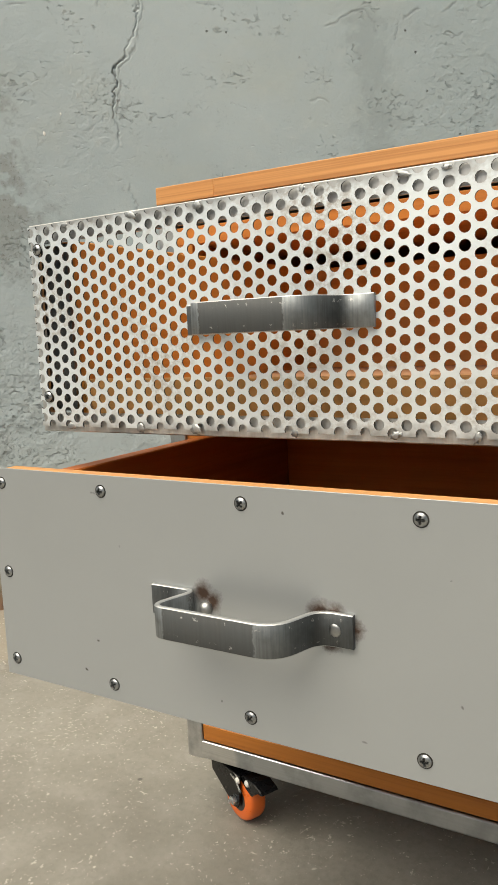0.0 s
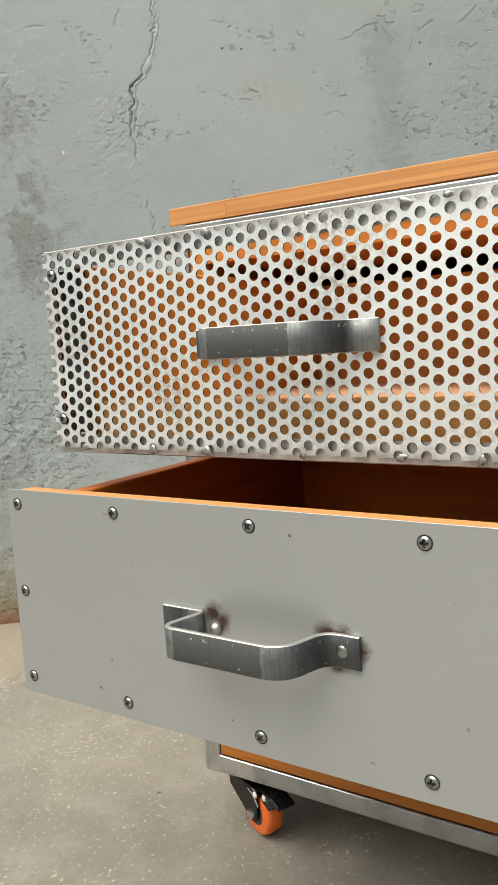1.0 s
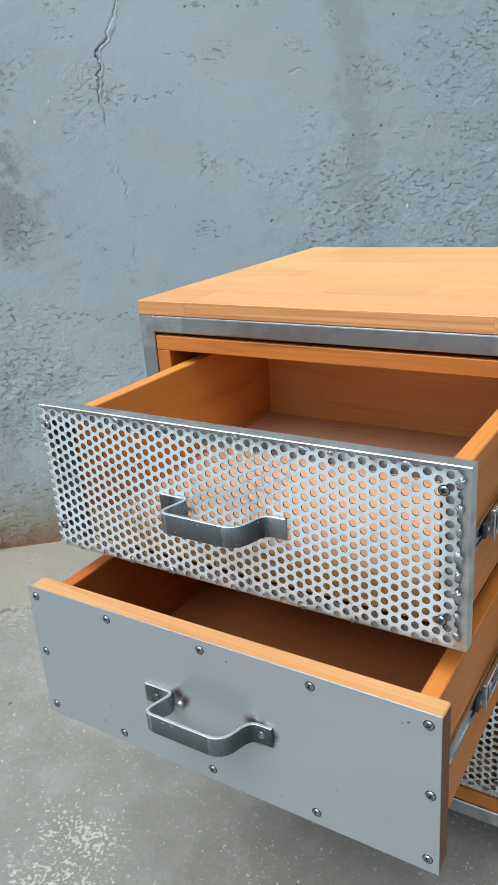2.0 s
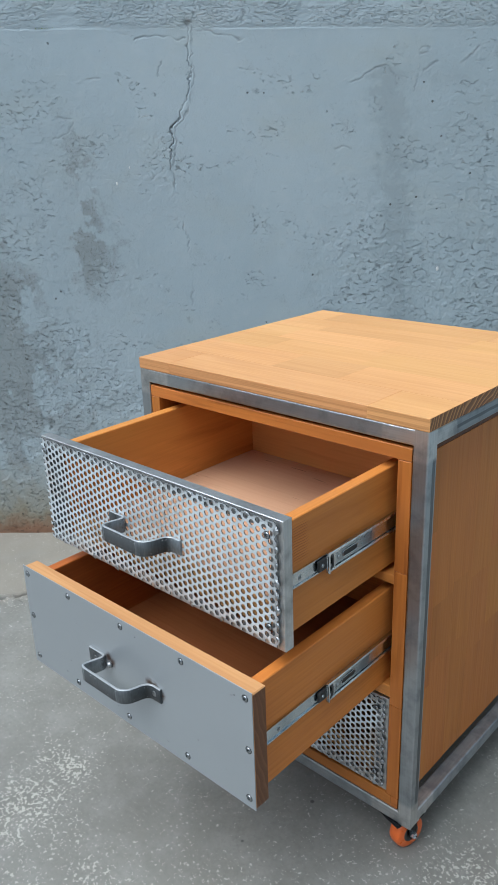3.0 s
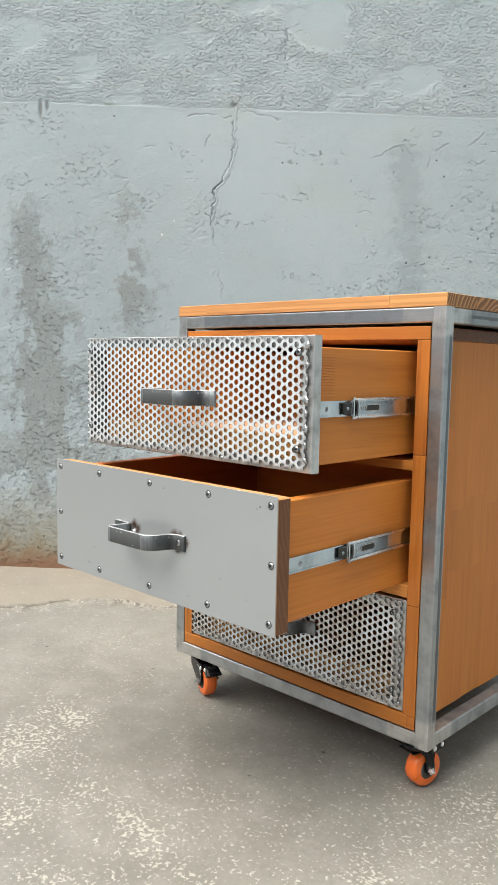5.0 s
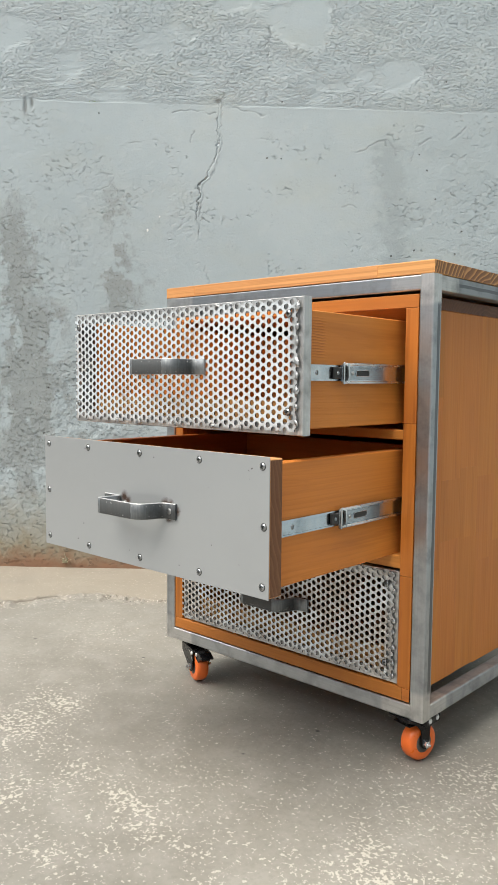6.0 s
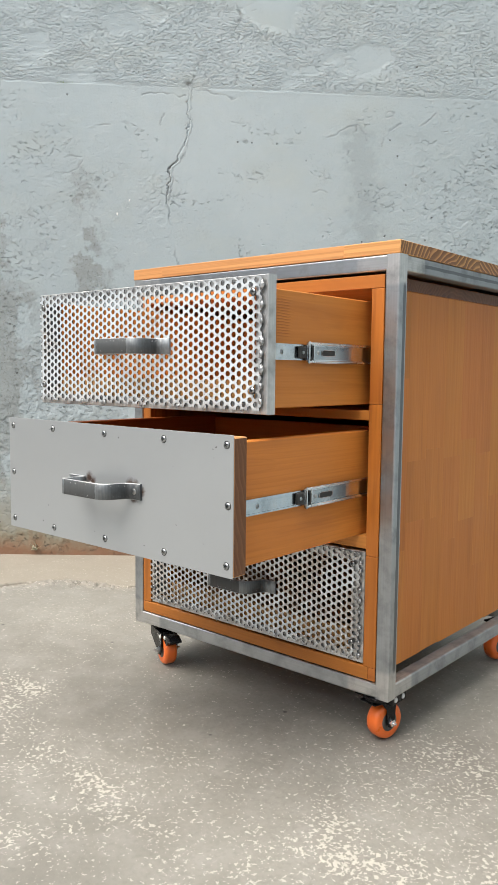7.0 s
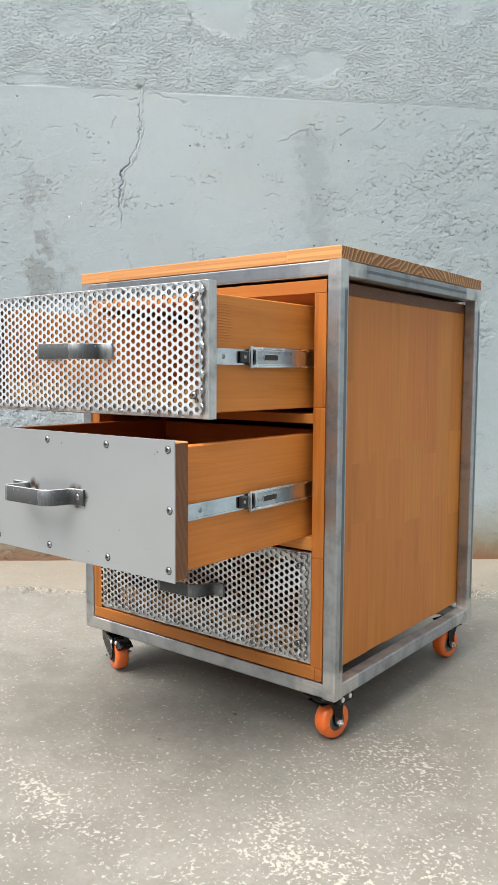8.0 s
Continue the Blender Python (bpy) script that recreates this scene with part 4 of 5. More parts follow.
# ---- drawer fittings ----
def screw_mesh(r=0.0041, high=0.0022):
    """A domed cross-head screw that points along -y, shade painted in its cross and a thin ring."""
    bm = bmesh.new()
    rings, seg = 12, 32
    rows = []
    for k in range(rings + 1):
        rr = r * k / rings
        row = []
        for i in range(seg if k else 1):
            a = 2 * math.pi * i / seg
            x, z = rr * math.cos(a), rr * math.sin(a)
            h = high * math.sqrt(max(0.0, 1 - (rr / r) ** 2 * 0.92))
            arm = min(abs(x), abs(z)) < 0.17 * r and rr < 0.60 * r
            row.append(bm.verts.new((x, -h + (high * 0.75 if arm else 0), z)))
        rows.append(row)
    for wide, off in ((1.02, 0.0003), (1.20, 0.00025), (1.21, 0.0)):
        rows.append([bm.verts.new((v.co.x * wide, -off, v.co.z * wide)) for v in rows[rings]])
    for k, (a, b) in enumerate(zip(rows, rows[1:])):
        for i in range(seg):
            j = (i + 1) % seg
            loop = list(dict.fromkeys([a[i % len(a)], a[j % len(a)], b[j], b[i]]))
            f = bm.faces.new(loop)
            f.material_index = 1 if k > rings or all(min(abs(v.co.x), abs(v.co.z)) < 0.17 * r and math.hypot(v.co.x, v.co.z) < 0.60 * r for v in loop) else 0
    me = mesh_of(bm, "screw")
    me.materials.append(SCREW_STEEL)
    me.materials.append(SCREW_SHADE)
    return me


SCREW = screw_mesh()
SMALL_SCREW = screw_mesh(0.0034, 0.0016)
screw_rng = random.Random(3)


def screw(parent, x, y, z, me=SCREW, turn=None, rz=0.0):
    a = screw_rng.uniform(0, 180) if turn is None else turn
    return part("screw", me, SCREW_STEEL, parent, "steel cross-head screw", at=pose(x, y, z, 0, 0, rz) @ pose(0, 0, 0, 0, a, 0))


def bent_bar(path, thick, z0, z1):
    """A flat bar bent along a path of x, y and bend radius, standing between two heights."""
    pts = []
    for i, p in enumerate(path):
        radius, p = p[2], Vector(p[:2])
        if i in (0, len(path) - 1):
            pts.append(p)
            continue
        a, b = (Vector(path[i - 1][:2]) - p), (Vector(path[i + 1][:2]) - p)
        reach = min(radius, a.length * 0.48, b.length * 0.48)
        p0, p2 = p + a.normalized() * reach, p + b.normalized() * reach
        for k in range(7):
            t = k / 6
            pts.append((1 - t) ** 2 * p0 + 2 * t * (1 - t) * p + t * t * p2)
    bm = bmesh.new()
    rows = []
    for i, p in enumerate(pts):
        d = (pts[min(i + 1, len(pts) - 1)] - pts[max(i - 1, 0)]).normalized()
        n = Vector((-d.y, d.x)) * (thick / 2)
        e = 0.0006
        ring = [(p + n, z0 + e), (p + n * 0.7, z0), (p - n * 0.7, z0), (p - n, z0 + e), (p - n, z1 - e), (p - n * 0.7, z1), (p + n * 0.7, z1), (p + n, z1 - e)]
        rows.append([bm.verts.new((q.x, q.y, z)) for q, z in ring])
    for a, b in zip(rows, rows[1:]):
        for i in range(8):
            j = (i + 1) % 8
            f = bm.faces.new((a[i], a[j], b[j], b[i]))
            f.smooth = i in (3, 7)
    bm.faces.new(rows[0])
    bm.faces.new(rows[-1])
    return bm


def handle(parent, y, zc, mid=-0.289, size=1.0, bolted=True):
    """A bent flat-bar handle on the plane y, with its two fixings."""
    t = 0.0036
    f, g = y - t / 2, y - 0.038
    path = [(mid + a * size, b, c) for a, b, c in ((-0.077, f, 0), (-0.040, f, 0.009), (-0.051, g, 0.011), (0.042, g, 0.016), (0.053, f, 0.014), (0.077, f, 0))]
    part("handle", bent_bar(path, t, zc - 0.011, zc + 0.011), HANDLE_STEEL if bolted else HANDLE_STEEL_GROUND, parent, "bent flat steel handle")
    if not bolted:
        return
    part("bolt_head", lathe([(0.0, 0.0056), (0.0022, 0.0052), (0.0042, 0.0034), (0.0048, 0.0)], 20, pose(mid - 0.0325 * size, y, zc - 0.001, 90)), WELD, parent, "bright round bolt head", smooth=True)
    part("bolt_head", lathe([(0.0, 0.0012), (0.0030, 0.0011), (0.0040, 0.0003), (0.0042, 0.0)], 14, pose(mid - 0.063 * size, y - t, zc - 0.002, 90)), HUB, parent, smooth=True)
    part("bolt_head", lathe([(0.0, 0.0010), (0.0024, 0.0011), (0.0040, 0.0004), (0.0044, 0.0)], 11, pose(mid + 0.065 * size, y - t, zc, 90)), SCREW_STEEL, parent, smooth=True)


PITCH, HOLE = 0.0110, 0.00375


def perforated_sheet(x0, x1, z0, z1, y, ox, oz, thick=0.0013):
    """Round holes in staggered upright columns, cut to a rectangle straight through the holes."""
    col = PITCH * math.sqrt(3) / 2
    bm = bmesh.new()
    shared = {}

    def outer(x, z):
        key = (round(x * 1e5), round(z * 1e5))
        if key not in shared:
            shared[key] = bm.verts.new((x, y, z))
        return shared[key]

    i0, i1 = int((x0 - ox) / col) - 2, int((x1 - ox) / col) + 2
    j0, j1 = int((z0 - oz) / PITCH) - 2, int((z1 - oz) / PITCH) + 2
    for i in range(i0, i1 + 1):
        for j in range(j0, j1 + 1):
            cx, cz = ox + i * col, oz + (j + 0.5 * (i % 2)) * PITCH
            if cx < x0 - col or cx > x1 + col or cz < z0 - PITCH or cz > z1 + PITCH:
                continue
            ins, outs = [], []
            for k in range(12):
                a = math.radians(30 * k)
                ro = PITCH / math.sqrt(3) if k % 2 == 0 else PITCH / 2
                outs.append(outer(cx + ro * math.cos(a), cz + ro * math.sin(a)))
                ins.append(bm.verts.new((cx + HOLE * math.cos(a), y, cz + HOLE * math.sin(a))))
            for k in range(12):
                n = (k + 1) % 12
                bm.faces.new((outs[k], outs[n], ins[n], ins[k]))
    for co, no in (((x0, y, 0), (-1, 0, 0)), ((x1, y, 0), (1, 0, 0)), ((0, y, z0), (0, 0, -1)), ((0, y, z1), (0, 0, 1))):
        bmesh.ops.bisect_plane(bm, geom=bm.verts[:] + bm.edges[:] + bm.faces[:], plane_co=co, plane_no=no, clear_outer=True, dist=1e-6)
    # a slightly buckled sheet
    for v in bm.verts:
        v.co.y += 0.0010 * math.sin(v.co.x * 31 + 1) * math.sin(v.co.z * 40) * 0.6
    for f in bm.faces:
        f.normal_update()
        if f.normal.y > 0:
            f.normal_flip()
    bmesh.ops.solidify(bm, geom=bm.faces[:], thickness=thick)
    bm.normal_update()
    for f in bm.faces:
        f.material_index = 1 if abs(f.normal.y) < 0.5 else 0
    return bm


def angle_frame(x0, x1, z0, z1, y0, depth, flange=0.020, thick=0.0025, narrow=0.007):
    """A mitred frame of angle steel: a flat flange in front and a rim that runs back."""
    bm = bmesh.new()
    e = 0.0008
    ell = [(e, 0), (flange, 0), (flange, thick), (thick, thick), (thick, depth), (0, depth), (0, e)]
    rows = []
    for cx, cz, sx, sz in ((x0, z0, 1, 1), (x1, z0, -1, 1), (x1, z1, -1, -1), (x0, z1, 1, -1)):
        rows.append([bm.verts.new((cx + sx * (narrow if sx > 0 and a == flange else a), y0 + d, cz + sz * (a if a != flange else 0.016))) for a, d in ell])
    for k in range(4):
        a, b = rows[k], rows[(k + 1) % 4]
        for i in range(len(ell)):
            j = (i + 1) % len(ell)
            bm.faces.new((a[i], a[j], b[j], b[i]))
    return bm


def weld_mesh(seed):
    rng = random.Random(seed)
    bm = bmesh.new()
    bmesh.ops.create_icosphere(bm, subdivisions=3, radius=1.0)
    for v in bm.verts:
        k = 1 + 0.75 * noise.noise(v.co * 2.3 + Vector((seed * 3.1, 0, 0)))
        v.co = Vector((v.co.x * 0.0052 * k, v.co.y * 0.0011, v.co.z * 0.0030 * k))
    return mesh_of(bm, "weld_bead")


WELDS = [weld_mesh(k) for k in range(4)]
for w in WELDS:
    w.materials.append(WELD)
    w.polygons.foreach_set("use_smooth", [True] * len(w.polygons))


def slide_member(y0, y1, z0, z1, x, side, lip=0.0045, deep=0.006):
    """A rolled drawer-slide member along y: a web with two lips that turn outwards."""
    t = 0.0012
    c = [(0, z0), (deep, z0), (deep, z0 + lip), (deep - t, z0 + lip), (deep - t, z0 + t), (t, z0 + t),
         (t, z1 - t), (deep - t, z1 - t), (deep - t, z1 - lip), (deep, z1 - lip), (deep, z1), (0, z1)]
    lay = Matrix(((1, 0, 0, 0), (0, 0, 1, y0), (0, 1, 0, 0), (0, 0, 0, 1)))
    return prism([(x + side * a, z) for a, z in c], y1 - y0, lay)


def slides(drawer, y_front, y_join, zc, x_box, side):
    """The telescopic slide on one flank of a drawer: the drawer's member, the middle member and its stop."""
    h = 0.0105
    x = x_box + side * 0.0008
    part("slide_member", slide_member(y_front, 0.17, zc - h, zc + h, x, side, 0.0022, 0.0024), ZINC, drawer, "zinc-plated drawer slide")
    part("slide_member", slide_member(y_join, 0.30, zc - 0.0138, zc + 0.0138, x + side * 0.0052, side, 0.0042, 0.0030), ZINC, drawer, "zinc-plated slide runner with a slot")
    # web in a darker zinc for the shade of its recess
    part("slide_web", box(*sorted((x + side * 0.0064, x + side * 0.0070)), y_join + 0.016, y_join + 0.098, zc - 0.0085, zc + 0.0085, 0.0002), SHADED_ZINC, drawer, "web of the runner, its shade in the colour")
    part("slide_stop", box(*sorted((x + side * 0.0020, x + side * 0.0062)), y_join - 0.016, y_join + 0.001, zc - 0.0080, zc + 0.0080, 0.0014), BLACK_PLASTIC, drawer, "black plastic slide stop")
    part("stop_rivet", lathe([(0.0, 0.0016), (0.0020, 0.0012), (0.0028, 0.0)], 14, pose(x + side * 0.0060, y_join - 0.008, zc, 0, 90 * side)), SHADED_ZINC, drawer, smooth=True)
    rounded = [(ya + 0.0046 * math.sin(radians(a)), zc + 0.0046 * math.cos(radians(a))) for ya, span in ((y_join + 0.060, range(0, 181, 20)), (y_join + 0.036, range(180, 361, 20))) for a in span]
    upright = Matrix(((0, 0, side * 1.0, x + side * 0.0066), (1, 0, 0, 0), (0, 1, 0, 0), (0, 0, 0, 1)))
    # dark plate on the web in place of the shade in a slot
    part("slot", prism(rounded, 0.0010, upright), BLACK_PLASTIC, drawer, "dark plate for the shaded slot in the runner")
    rim = prism([(ya, za) for ya, za in rounded], 0.0016, upright @ Matrix.Translation((0, 0, -0.0004)))
    bmesh.ops.delete(rim, geom=[f for f in rim.faces if len(f.verts) > 4], context="FACES_ONLY")
    bmesh.ops.solidify(rim, geom=rim.faces[:], thickness=-0.0009)
    part("slot_rim", rim, ZINC, drawer, smooth=True)
    # lips in a brighter metal to draw their highlights
    for dz in (-0.0118, 0.0118):
        part("slide_lip", box(*sorted((x + side * 0.0074, x + side * 0.0090)), y_join + 0.004, 0.16, zc + dz - 0.0014, zc + dz + 0.0014, 0.0006), BRIGHT_NUT, drawer, "rolled lip of the runner, its highlight in the colour")
    clip = box(*sorted((x + side * 0.0060, x + side * 0.0098)), y_join + 0.001, y_join + 0.0035, zc - 0.0150, zc + 0.0150, 0.0006)
    join(clip, box(*sorted((x + side * 0.0060, x + side * 0.0092)), y_join + 0.012, y_join + 0.0145, zc - 0.0140, zc + 0.0140, 0.0006))
    part("slide_clip", clip, ZINC, drawer)
    chevron = [(0.0035, 0.0105), (0.0085, 0.0050), (0.0085, -0.0050), (0.0035, -0.0105), (0.0065, -0.0105), (0.0118, -0.0056), (0.0118, 0.0056), (0.0065, 0.0105)]
    part("slide_catch", prism([(y_join + p, zc + q) for p, q in chevron], 0.0014, Matrix(((0, 0, side * 1.0, x + side * 0.0078), (1, 0, 0, 0), (0, 1, 0, 0), (0, 0, 0, 1)))), BLACK_PLASTIC, drawer, "black catch of the runner")
    part("slide_rivet", lathe([(0.0, 0.0016), (0.0022, 0.0012), (0.0030, 0.0)], 14, pose(x + side * 0.0070, y_join + 0.024, zc, 0, 90 * side)), WELD, drawer, smooth=True)
    screw(drawer, x + side * 0.0008, y_front + 0.030, zc, SMALL_SCREW, 20, 90 * side)
    # dark discs in place of the shade inside two holes
    if y_join - y_front > 0.09:
        part("slide_hole", lathe([(0.0, 0.0003), (0.0016, 0.0003), (0.0018, 0.0)], 12, pose(x + side * 0.0006, y_front + 0.049, zc + 0.001, 0, 90 * side)), BLACK_PLASTIC, drawer)
        part("slide_hole", lathe([(0.0, 0.0003), (0.0026, 0.0003), (0.0028, 0.0)], 12, pose(x + side * 0.0006, y_front + 0.061, zc + 0.001, 0, 90 * side)), BLACK_PLASTIC, drawer)


BX0, BX1, BT = -0.5070, -0.0600, 0.017


def drawer_box(drawer, y0, y1, z0, z1, floor_z, side_wood=SIDE_WOOD, floor_wood=PLYWOOD, floor_label="pale plywood drawer floor"):
    part("side_board", box(BX0, BX0 + BT, y0, y1, z0, z1, 0.0012), WOOD_Y if floor_wood is PLYWOOD else SHADED_SIDE_WOOD, drawer)
    part("side_board", box(BX1 - BT, BX1, y0, y1, z0, z1, 0.0012), side_wood, drawer)
    part("back_board", box(BX0 + BT + 0.0002, BX1 - BT - 0.0002, y1 - BT, y1 - 0.0005, z0, z1 - 0.004, 0.001), BACK_WOOD if floor_wood is PLYWOOD else WOOD_X, drawer)
    part("drawer_floor", box(BX0 + BT + 0.0002, BX1 - BT - 0.0002, y0 + (0.0185 if floor_wood is PLYWOOD else 0.0005), y1 - BT - 0.0002, floor_z - 0.006, floor_z, 0.0005), floor_wood, drawer, floor_label)


PX0, PX1 = -0.5245, -0.0460


def perforated_drawer(y, z0, z1, label, weld_seed, open_box):
    """A drawer with a welded angle-steel front frame and a perforated sheet in it. y: plane of the sheet."""
    drawer = part("drawer", angle_frame(PX0 if open_box else PX0 + 0.003, PX1 if open_box else PX1 - 0.001, z0, z1, y + 0.0035, 0.0150), ANGLE_STEEL, cabinet, label)
    part("perforated_sheet", perforated_sheet(PX0 + 0.0025, PX1 - 0.0072, z0 + 0.0050, z1 - 0.0020, y, PX0 + 0.0052, z0 + 0.0012), PERFORATED if open_box else PERFORATED_DIRTY, drawer, "galvanised sheet with round staggered holes").data.materials.append(CUT_EDGE)
    rng = random.Random(weld_seed)
    for k in range(8):
        z = z0 + 0.012 + k * (z1 - z0 - 0.026) / 7 + rng.uniform(-0.005, 0.005)
        part("weld_bead", rng.choice(WELDS), WELD, drawer, at=pose(PX1 - 0.0080, y - 0.0004, z, 0, rng.uniform(50, 130), 0) @ Matrix.Diagonal((rng.uniform(0.6, 1.1), 1.0, rng.uniform(0.7, 1.2), 1)))
    for k in range(7):
        x = PX0 + 0.03 + k * 0.07 + rng.uniform(-0.012, 0.012)
        part("weld_bead", rng.choice(WELDS), WELD, drawer, at=pose(x, y - 0.0002, z0 + 0.0055, 0, rng.uniform(-20, 20), 0) @ Matrix.Diagonal((rng.uniform(0.4, 0.9), 0.5, rng.uniform(0.6, 1.2), 1)))
        part("weld_bead", rng.choice(WELDS), WELD, drawer, at=pose(x + rng.uniform(-0.02, 0.02), y - 0.0002, z1 - 0.0040, 0, rng.uniform(-20, 20), 0) @ Matrix.Diagonal((rng.uniform(0.4, 1.0), 0.5, rng.uniform(0.5, 1.0), 1)))
    for x in (PX0 + 0.013, PX1 - 0.021):
        for z in (z0 + 0.030, z1 - 0.021):
            screw(drawer, x, y - 0.0013, z)
    # dark strip put in for the shaded gap behind the left holes
    part("backing_strip", box(PX0 + 0.0045, PX0 + 0.034, y + 0.0105, y + 0.0135, z0 + 0.017, z1 - 0.017, 0.0004), HUB, drawer, "dark strip added behind the sheet for its shaded gap")
    part("front_rail", box(BX0 + BT + 0.0003, BX1 - BT - 0.0003, y + 0.0190, y + 0.0340, z0 + 0.0095, z0 + 0.0430, 0.0012), RAIL_WOOD, drawer, "low golden wooden rail behind the sheet")
    handle(drawer, y - 0.0012, (z0 + z1) / 2 + 0.0005, -0.2875, 0.95, False)
    return drawer


# top drawer, half out
D1Y = -0.2375
top_drawer = perforated_drawer(D1Y, 0.508, 0.681, "pulled-out drawer with a perforated metal front", 2, True)
drawer_box(top_drawer, D1Y + 0.0185, 0.215, 0.5150, 0.6670, 0.5370, SAWN_WOOD)
slides(top_drawer, -0.2215, -0.1440, 0.5875, BX1, 1)
slides(top_drawer, -0.2215, -0.1440, 0.5875, BX0, -1)

# middle drawer, further out, faced with painted sheet
D2Y = -0.2955
middle_drawer = part("drawer", box(PX0 + 0.0005, PX1 - 0.0005, D2Y + 0.0013, D2Y + 0.0255, 0.3130, 0.4832, 0.0014), FRONT_WOOD, cabinet, "pulled-out wooden drawer faced with grey sheet metal")
part("face_plate", box(PX0, PX1, D2Y, D2Y + 0.0012, 0.3120, 0.4860, 0.0002), GREY_PAINT, middle_drawer, "grey painted sheet-metal face")
drawer_box(middle_drawer, D2Y + 0.0258, 0.160, 0.3180, 0.4755, 0.3400, SIDE_WOOD, RED_BOARD, "red-brown wooden drawer floor")
slides(middle_drawer, D2Y + 0.029, -0.1440, 0.3925, BX1, 1)
slides(middle_drawer, D2Y + 0.029, -0.1440, 0.3925, BX0, -1)
for x, zb in ((-0.5135, 0.3265), (-0.4085, 0.3250), (-0.2880, 0.3260), (-0.1670, 0.3265), (-0.0570, 0.3265)):
    screw(middle_drawer, x, D2Y, 0.4740)
    screw(middle_drawer, x + 0.0006, D2Y, zb)
screw(middle_drawer, -0.5138, D2Y, 0.4005)
screw(middle_drawer, -0.0545, D2Y, 0.4005)
handle(middle_drawer, D2Y, 0.400, -0.2865)

# bottom drawer, shut
bottom_drawer = perforated_drawer(0.0005, 0.1215, 0.2945, "closed drawer with a perforated metal front", 9, False)
drawer_box(bottom_drawer, 0.0165, 0.452, 0.128, 0.280, 0.150)


# ---- casters ----
def caster(x, y, roll_deg, trail, brake, wheel_r=0.0285):
    """A swivel caster: plate and fork, wheel, hub, axle, and a brake lever. roll_deg: the way the wheel trails."""
    base = pose(x, y, 0, 0, 0, roll_deg)
    wide, ax = 0.0135, Vector((trail, 0, wheel_r))
    bm = box(-0.026, 0.026, -0.022, 0.022, Z0 - 0.0032, Z0 - 0.0002, 0.0008)
    cheek = [(-0.006, Z0 - 0.0115), (trail + 0.012, Z0 - 0.0115), (trail + 0.009, 0.050), (trail + 0.0075, 0.0270), (trail + 0.005, 0.0215), (trail, 0.0195), (trail - 0.005, 0.0215), (trail - 0.0075, 0.0270), (trail - 0.010, 0.050)]
    if brake:
        cheek = [(-0.021, Z0 - 0.0115), (trail + 0.013, Z0 - 0.0115), (trail + 0.0115, 0.045), (trail + 0.0095, 0.0265), (trail + 0.005, 0.0190), (trail - 0.004, 0.0180), (trail - 0.0105, 0.0235), (-0.019, 0.046)]
    stand = Matrix(((1, 0, 0, 0), (0, 0, -1, 0), (0, 1, 0, 0), (0, 0, 0, 1)))
    fork = part("caster", bm, BLACK_STEEL, cabinet, "swivel caster with an orange wheel and black fork", at=base)
    part("swivel_head", lathe([(0.017, Z0 - 0.0115), (0.0205, Z0 - 0.0095), (0.0205, Z0 - 0.0055), (0.016, Z0 - 0.0032)], 28), BLACK_STEEL, fork)
    part("fork_crown", box(-0.020, trail + 0.012, -wide - 0.0030, wide + 0.0030, Z0 - 0.0135, Z0 - 0.0112, 0.0008), BLACK_STEEL, fork)
    for side in (-1, 1):
        part("fork_cheek", prism(cheek, 0.0022, Matrix.Translation((0, side * (wide + 0.0018) + 0.0011, 0)) @ stand, 0.0005), BLACK_STEEL, fork)
    w = 0.0118
    tyre = [(0.0150, -w), (wheel_r - 0.0040, -w), (wheel_r - 0.0012, -w + 0.0022), (wheel_r, -w + 0.0060), (wheel_r, w - 0.0060), (wheel_r - 0.0012, w - 0.0022), (wheel_r - 0.0040, w), (0.0150, w)]
    lay = Matrix.Translation(ax) @ pose(0, 0, 0, 90)
    part("wheel", lathe(tyre, 40, lay), ORANGE, fork, "orange polyurethane wheel", smooth=True)
    part("hub", lathe([(0.0, -w - 0.0006), (0.0125, -w - 0.0006), (0.0152, -w - 0.0002), (0.0152, w + 0.0002), (0.0125, w + 0.0006), (0.0, w + 0.0006)], 28, lay), HUB, fork, smooth=False)
    for side in (-1, 1):
        nut = lathe([(0.0, 0.0095), (0.0022, 0.0092), (0.0026, 0.0052), (0.0056, 0.0048), (0.0060, 0.0)], 6, Matrix.Translation(ax + Vector((0, side * (wide + 0.0026), 0))) @ pose(0, 0, 0, -90 * side))
        part("axle_nut", nut, BRIGHT_NUT, fork, "zinc-plated axle nut")
    if brake:
        lever = [(-0.004, Z0 - 0.0115), (trail + 0.036, Z0 - 0.0115), (trail + 0.050, Z0 - 0.0165), (trail + 0.052, Z0 - 0.0200), (trail + 0.041, Z0 - 0.0215), (trail + 0.030, 0.0440), (trail + 0.020, 0.0480), (trail + 0.006, 0.0575), (-0.004, 0.0580)]
        part("brake_lever", prism(lever, 0.0240, Matrix.Translation((0, 0.0120, 0)) @ stand, 0.0008), BLACK_STEEL, fork, "black pressed-steel brake lever")
        # pale strip standing for the highlight along the lever's edge
        part("brake_spring", prism([(0.002, 0.0), (0.012, -0.004), (0.020, -0.014), (0.024, -0.0145), (0.023, -0.0125), (0.0205, -0.0115), (0.013, -0.0018), (0.003, 0.0022)], 0.0012, Matrix.Translation((trail - 0.006, -wide - 0.0040, 0.060)) @ stand), ZINC, fork)
    dome = [(0.0, 0.0024), (0.0020, 0.0021), (0.0035, 0.0012), (0.0042, 0.0)]
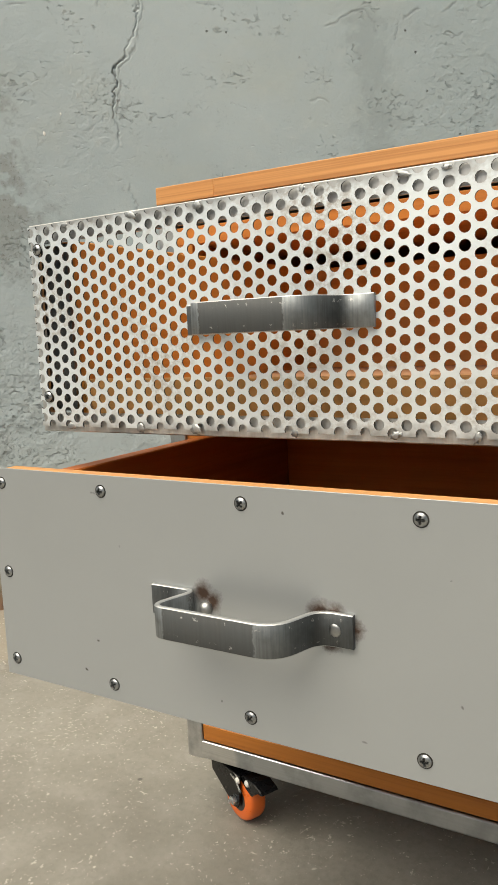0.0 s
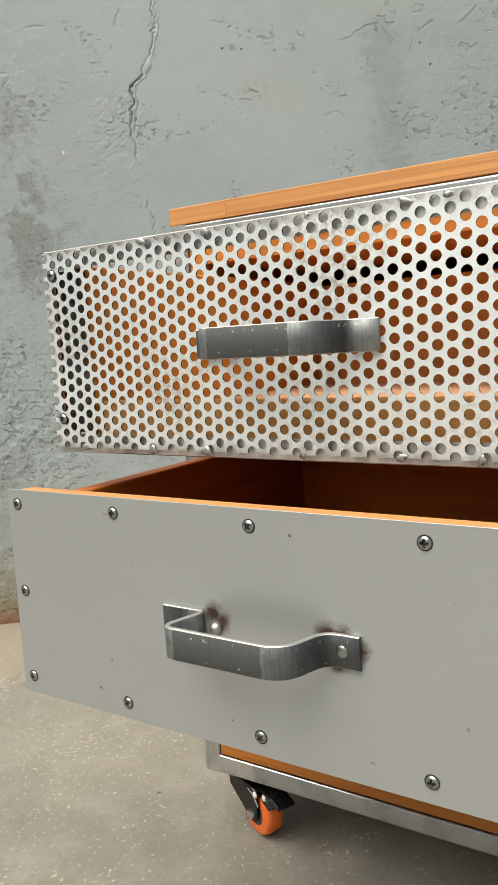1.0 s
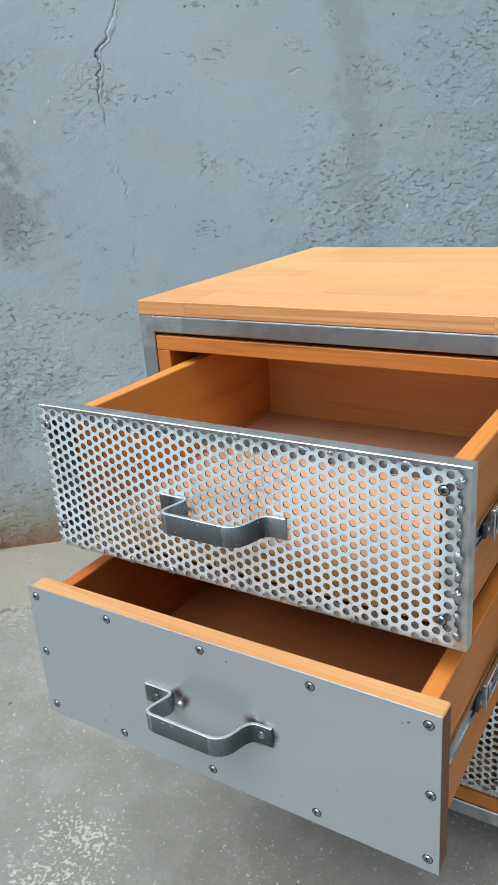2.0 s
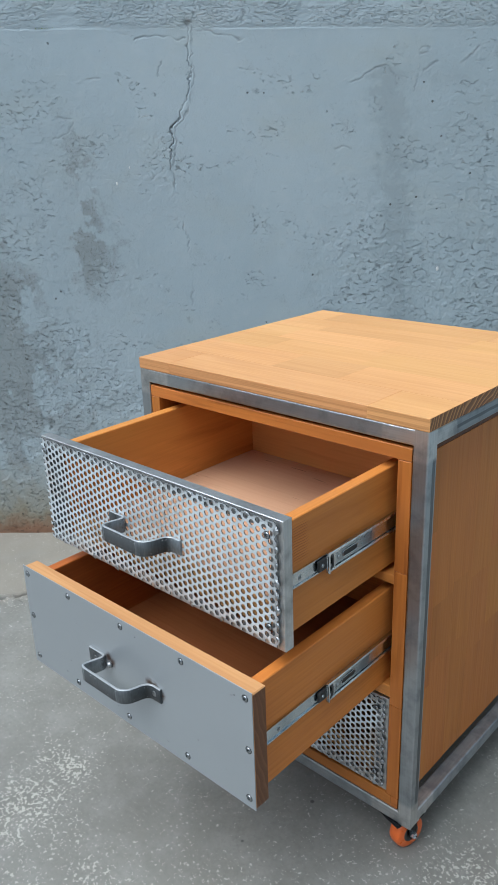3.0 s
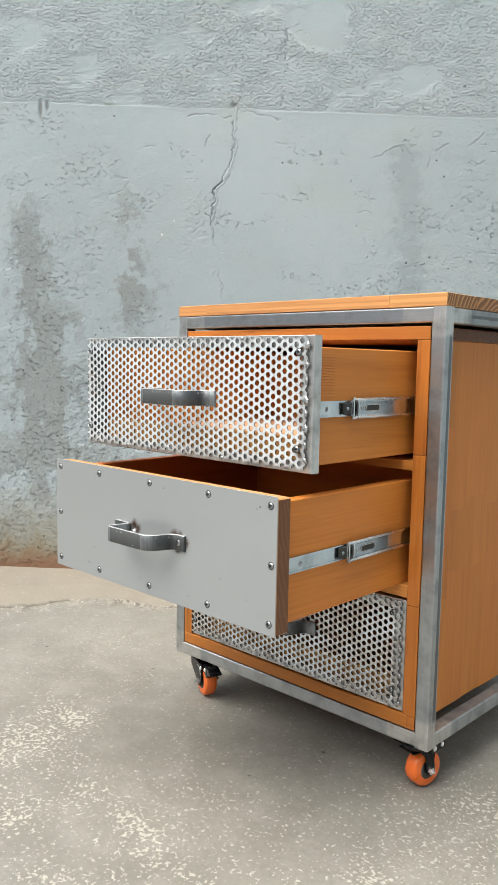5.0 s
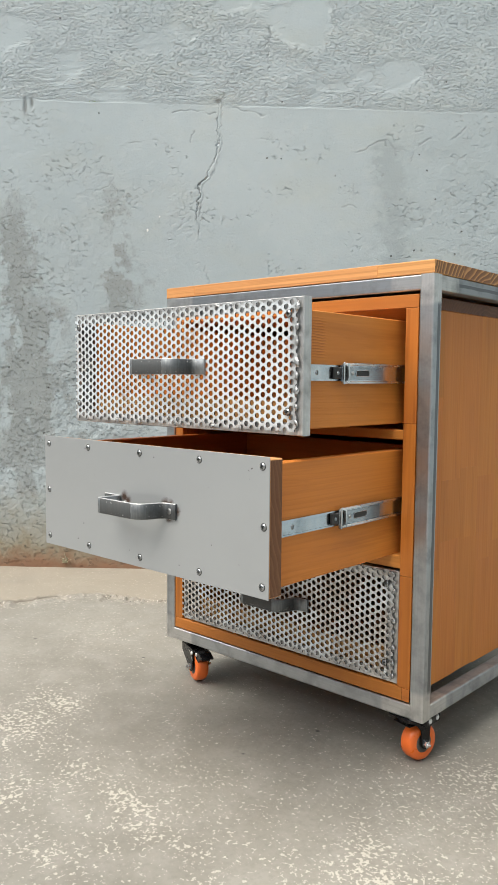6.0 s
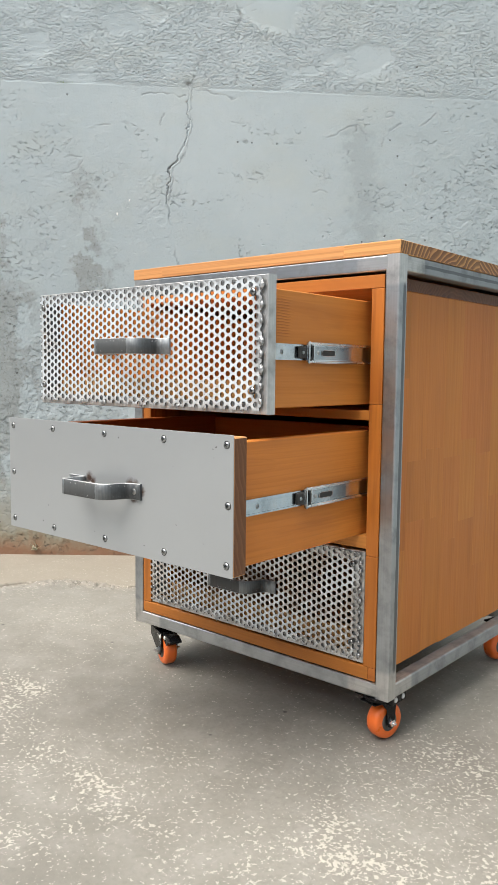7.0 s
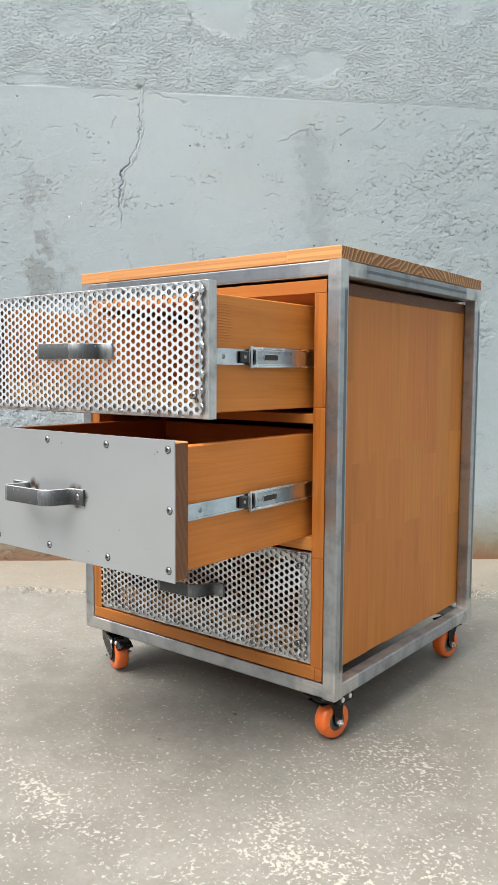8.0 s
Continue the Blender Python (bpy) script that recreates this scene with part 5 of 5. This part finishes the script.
    for side in (-1, 1):
        if brake:
            for dx, out in ((trail + 0.009, wide + 0.0028), (trail + 0.0215, 0.0119)):
                part("rivet", lathe(dome, 18, Matrix.Translation((dx, side * out, 0.0570)) @ pose(0, 0, 0, -90 * side)), WHITE_CAP, fork, "pale domed rivet", smooth=True)
    return fork


front_caster = caster(-0.0330, 0.0240, 76, 0.0160, False)
# the brake's bracket with its two domed rivets, behind the wheel
bracket_place = pose(-0.0330, 0.0240, 0, 0, 0, 76).inverted()
bracket = box(-0.020, -0.0075, 0.026, 0.068, 0.0575, Z0 - 0.0035, 0.0012)
bmesh.ops.transform(bracket, matrix=bracket_place, verts=bracket.verts)
part("brake_bracket", bracket, BLACK_STEEL, front_caster)
for cap_y in (0.0365, 0.0580):
    part("rivet", lathe([(0.0, 0.0026), (0.0022, 0.0022), (0.0038, 0.0013), (0.0046, 0.0)], 18, bracket_place @ pose(-0.0076, cap_y, 0.0650, 0, 90)), WHITE_CAP, front_caster, "pale domed rivet", smooth=True)
caster(-0.0330, 0.4900, -104, 0.0120, False)
caster(-0.5270, 0.0345, -24, 0.0300, True)
caster(-0.5300, 0.4860, 200, 0.0250, True)


# ---- small things on the wall ----
def on_wall(u, v, out=0.0):
    p = WALL_D * u + WALL_N * (WALL_AT - out)
    return Vector((p.x, p.y, v))


wall_turn = Matrix(((WALL_D.x, WALL_N.x, 0, 0), (WALL_D.y, WALL_N.y, 0, 0), (0, 0, 1, 0), (0, 0, 0, 1)))
for u, v, r in ((-0.577, 1.055, 0.0030), (-0.613, 1.016, 0.0045), (0.231, 0.774, 0.0060)):
    h = float(wall_relief(np.array([u]), np.array([v]))[0])
    bm = bmesh.new()
    bmesh.ops.create_icosphere(bm, subdivisions=2, radius=1.0)
    for w in bm.verts:
        k = 1 + 0.5 * noise.noise(w.co * 2 + Vector((u * 40, 0, 0)))
        w.co = Vector((w.co.x * r * 0.6 * k, w.co.y * 0.0012, w.co.z * r * k))
    me = mesh_of(bm, "paint_fleck")
    me.materials.append(FLECK_WHITE)
    fleck = new("paint_fleck", me)
    fleck.matrix_world = Matrix.Translation(on_wall(u, v, h)) @ wall_turn
    tagged(fleck, "small white fleck of mortar stuck to the wall", "mortar fleck", group="flecks on the wall")


def sprig(name, u, v, out, count, tall, wide, seed, mat, label):
    """A tuft of short curved blades, growing from a gap."""
    rng = random.Random(seed)
    bm = bmesh.new()
    for _ in range(count):
        turn, lean, long = rng.uniform(0, 2 * math.pi), rng.uniform(0.2, 1.1), tall * rng.uniform(0.5, 1.0)
        side = Vector((math.cos(turn + 1.57), math.sin(turn + 1.57), 0)) * (0.10 * long + 0.0006)
        way = Vector((math.cos(turn), math.sin(turn), 0))
        foot = Vector((rng.triangular(-1, 1, 0) * wide, rng.uniform(-1, 0) * 0.002, 0))
        mids = [foot + way * long * math.sin(lean) * k * k + Vector((0, 0, long * math.cos(lean) * k)) for k in (0, 0.5, 1.0)]
        rows = [[bm.verts.new(p - side * w), bm.verts.new(p + Vector((0, -0.0004, 0.0004))), bm.verts.new(p + side * w)] for p, w in zip(mids, (0.5, 1.0, 0.1))]
        for a, b in zip(rows, rows[1:]):
            for i in (0, 1):
                bm.faces.new((a[i], a[i + 1], b[i + 1], b[i]))
    bmesh.ops.solidify(bm, geom=bm.faces[:], thickness=0.0003)
    me = mesh_of(bm, name)
    me.materials.append(mat)
    ob = new(name, me)
    ob.matrix_world = Matrix.Translation(on_wall(u, v, out)) @ wall_turn
    tagged(ob, label, "weed", group="weeds at the wall")


sprig("weed", -0.868, 0.016, 0.004, 16, 0.032, 0.012, 4, WEED_PALE, "small dry pale weed at the foot of the wall")
sprig("weed", -0.765, 1.383, 0.001, 12, 0.006, 0.030, 8, WEED_GREEN, "tiny green weed growing from the wall seam")
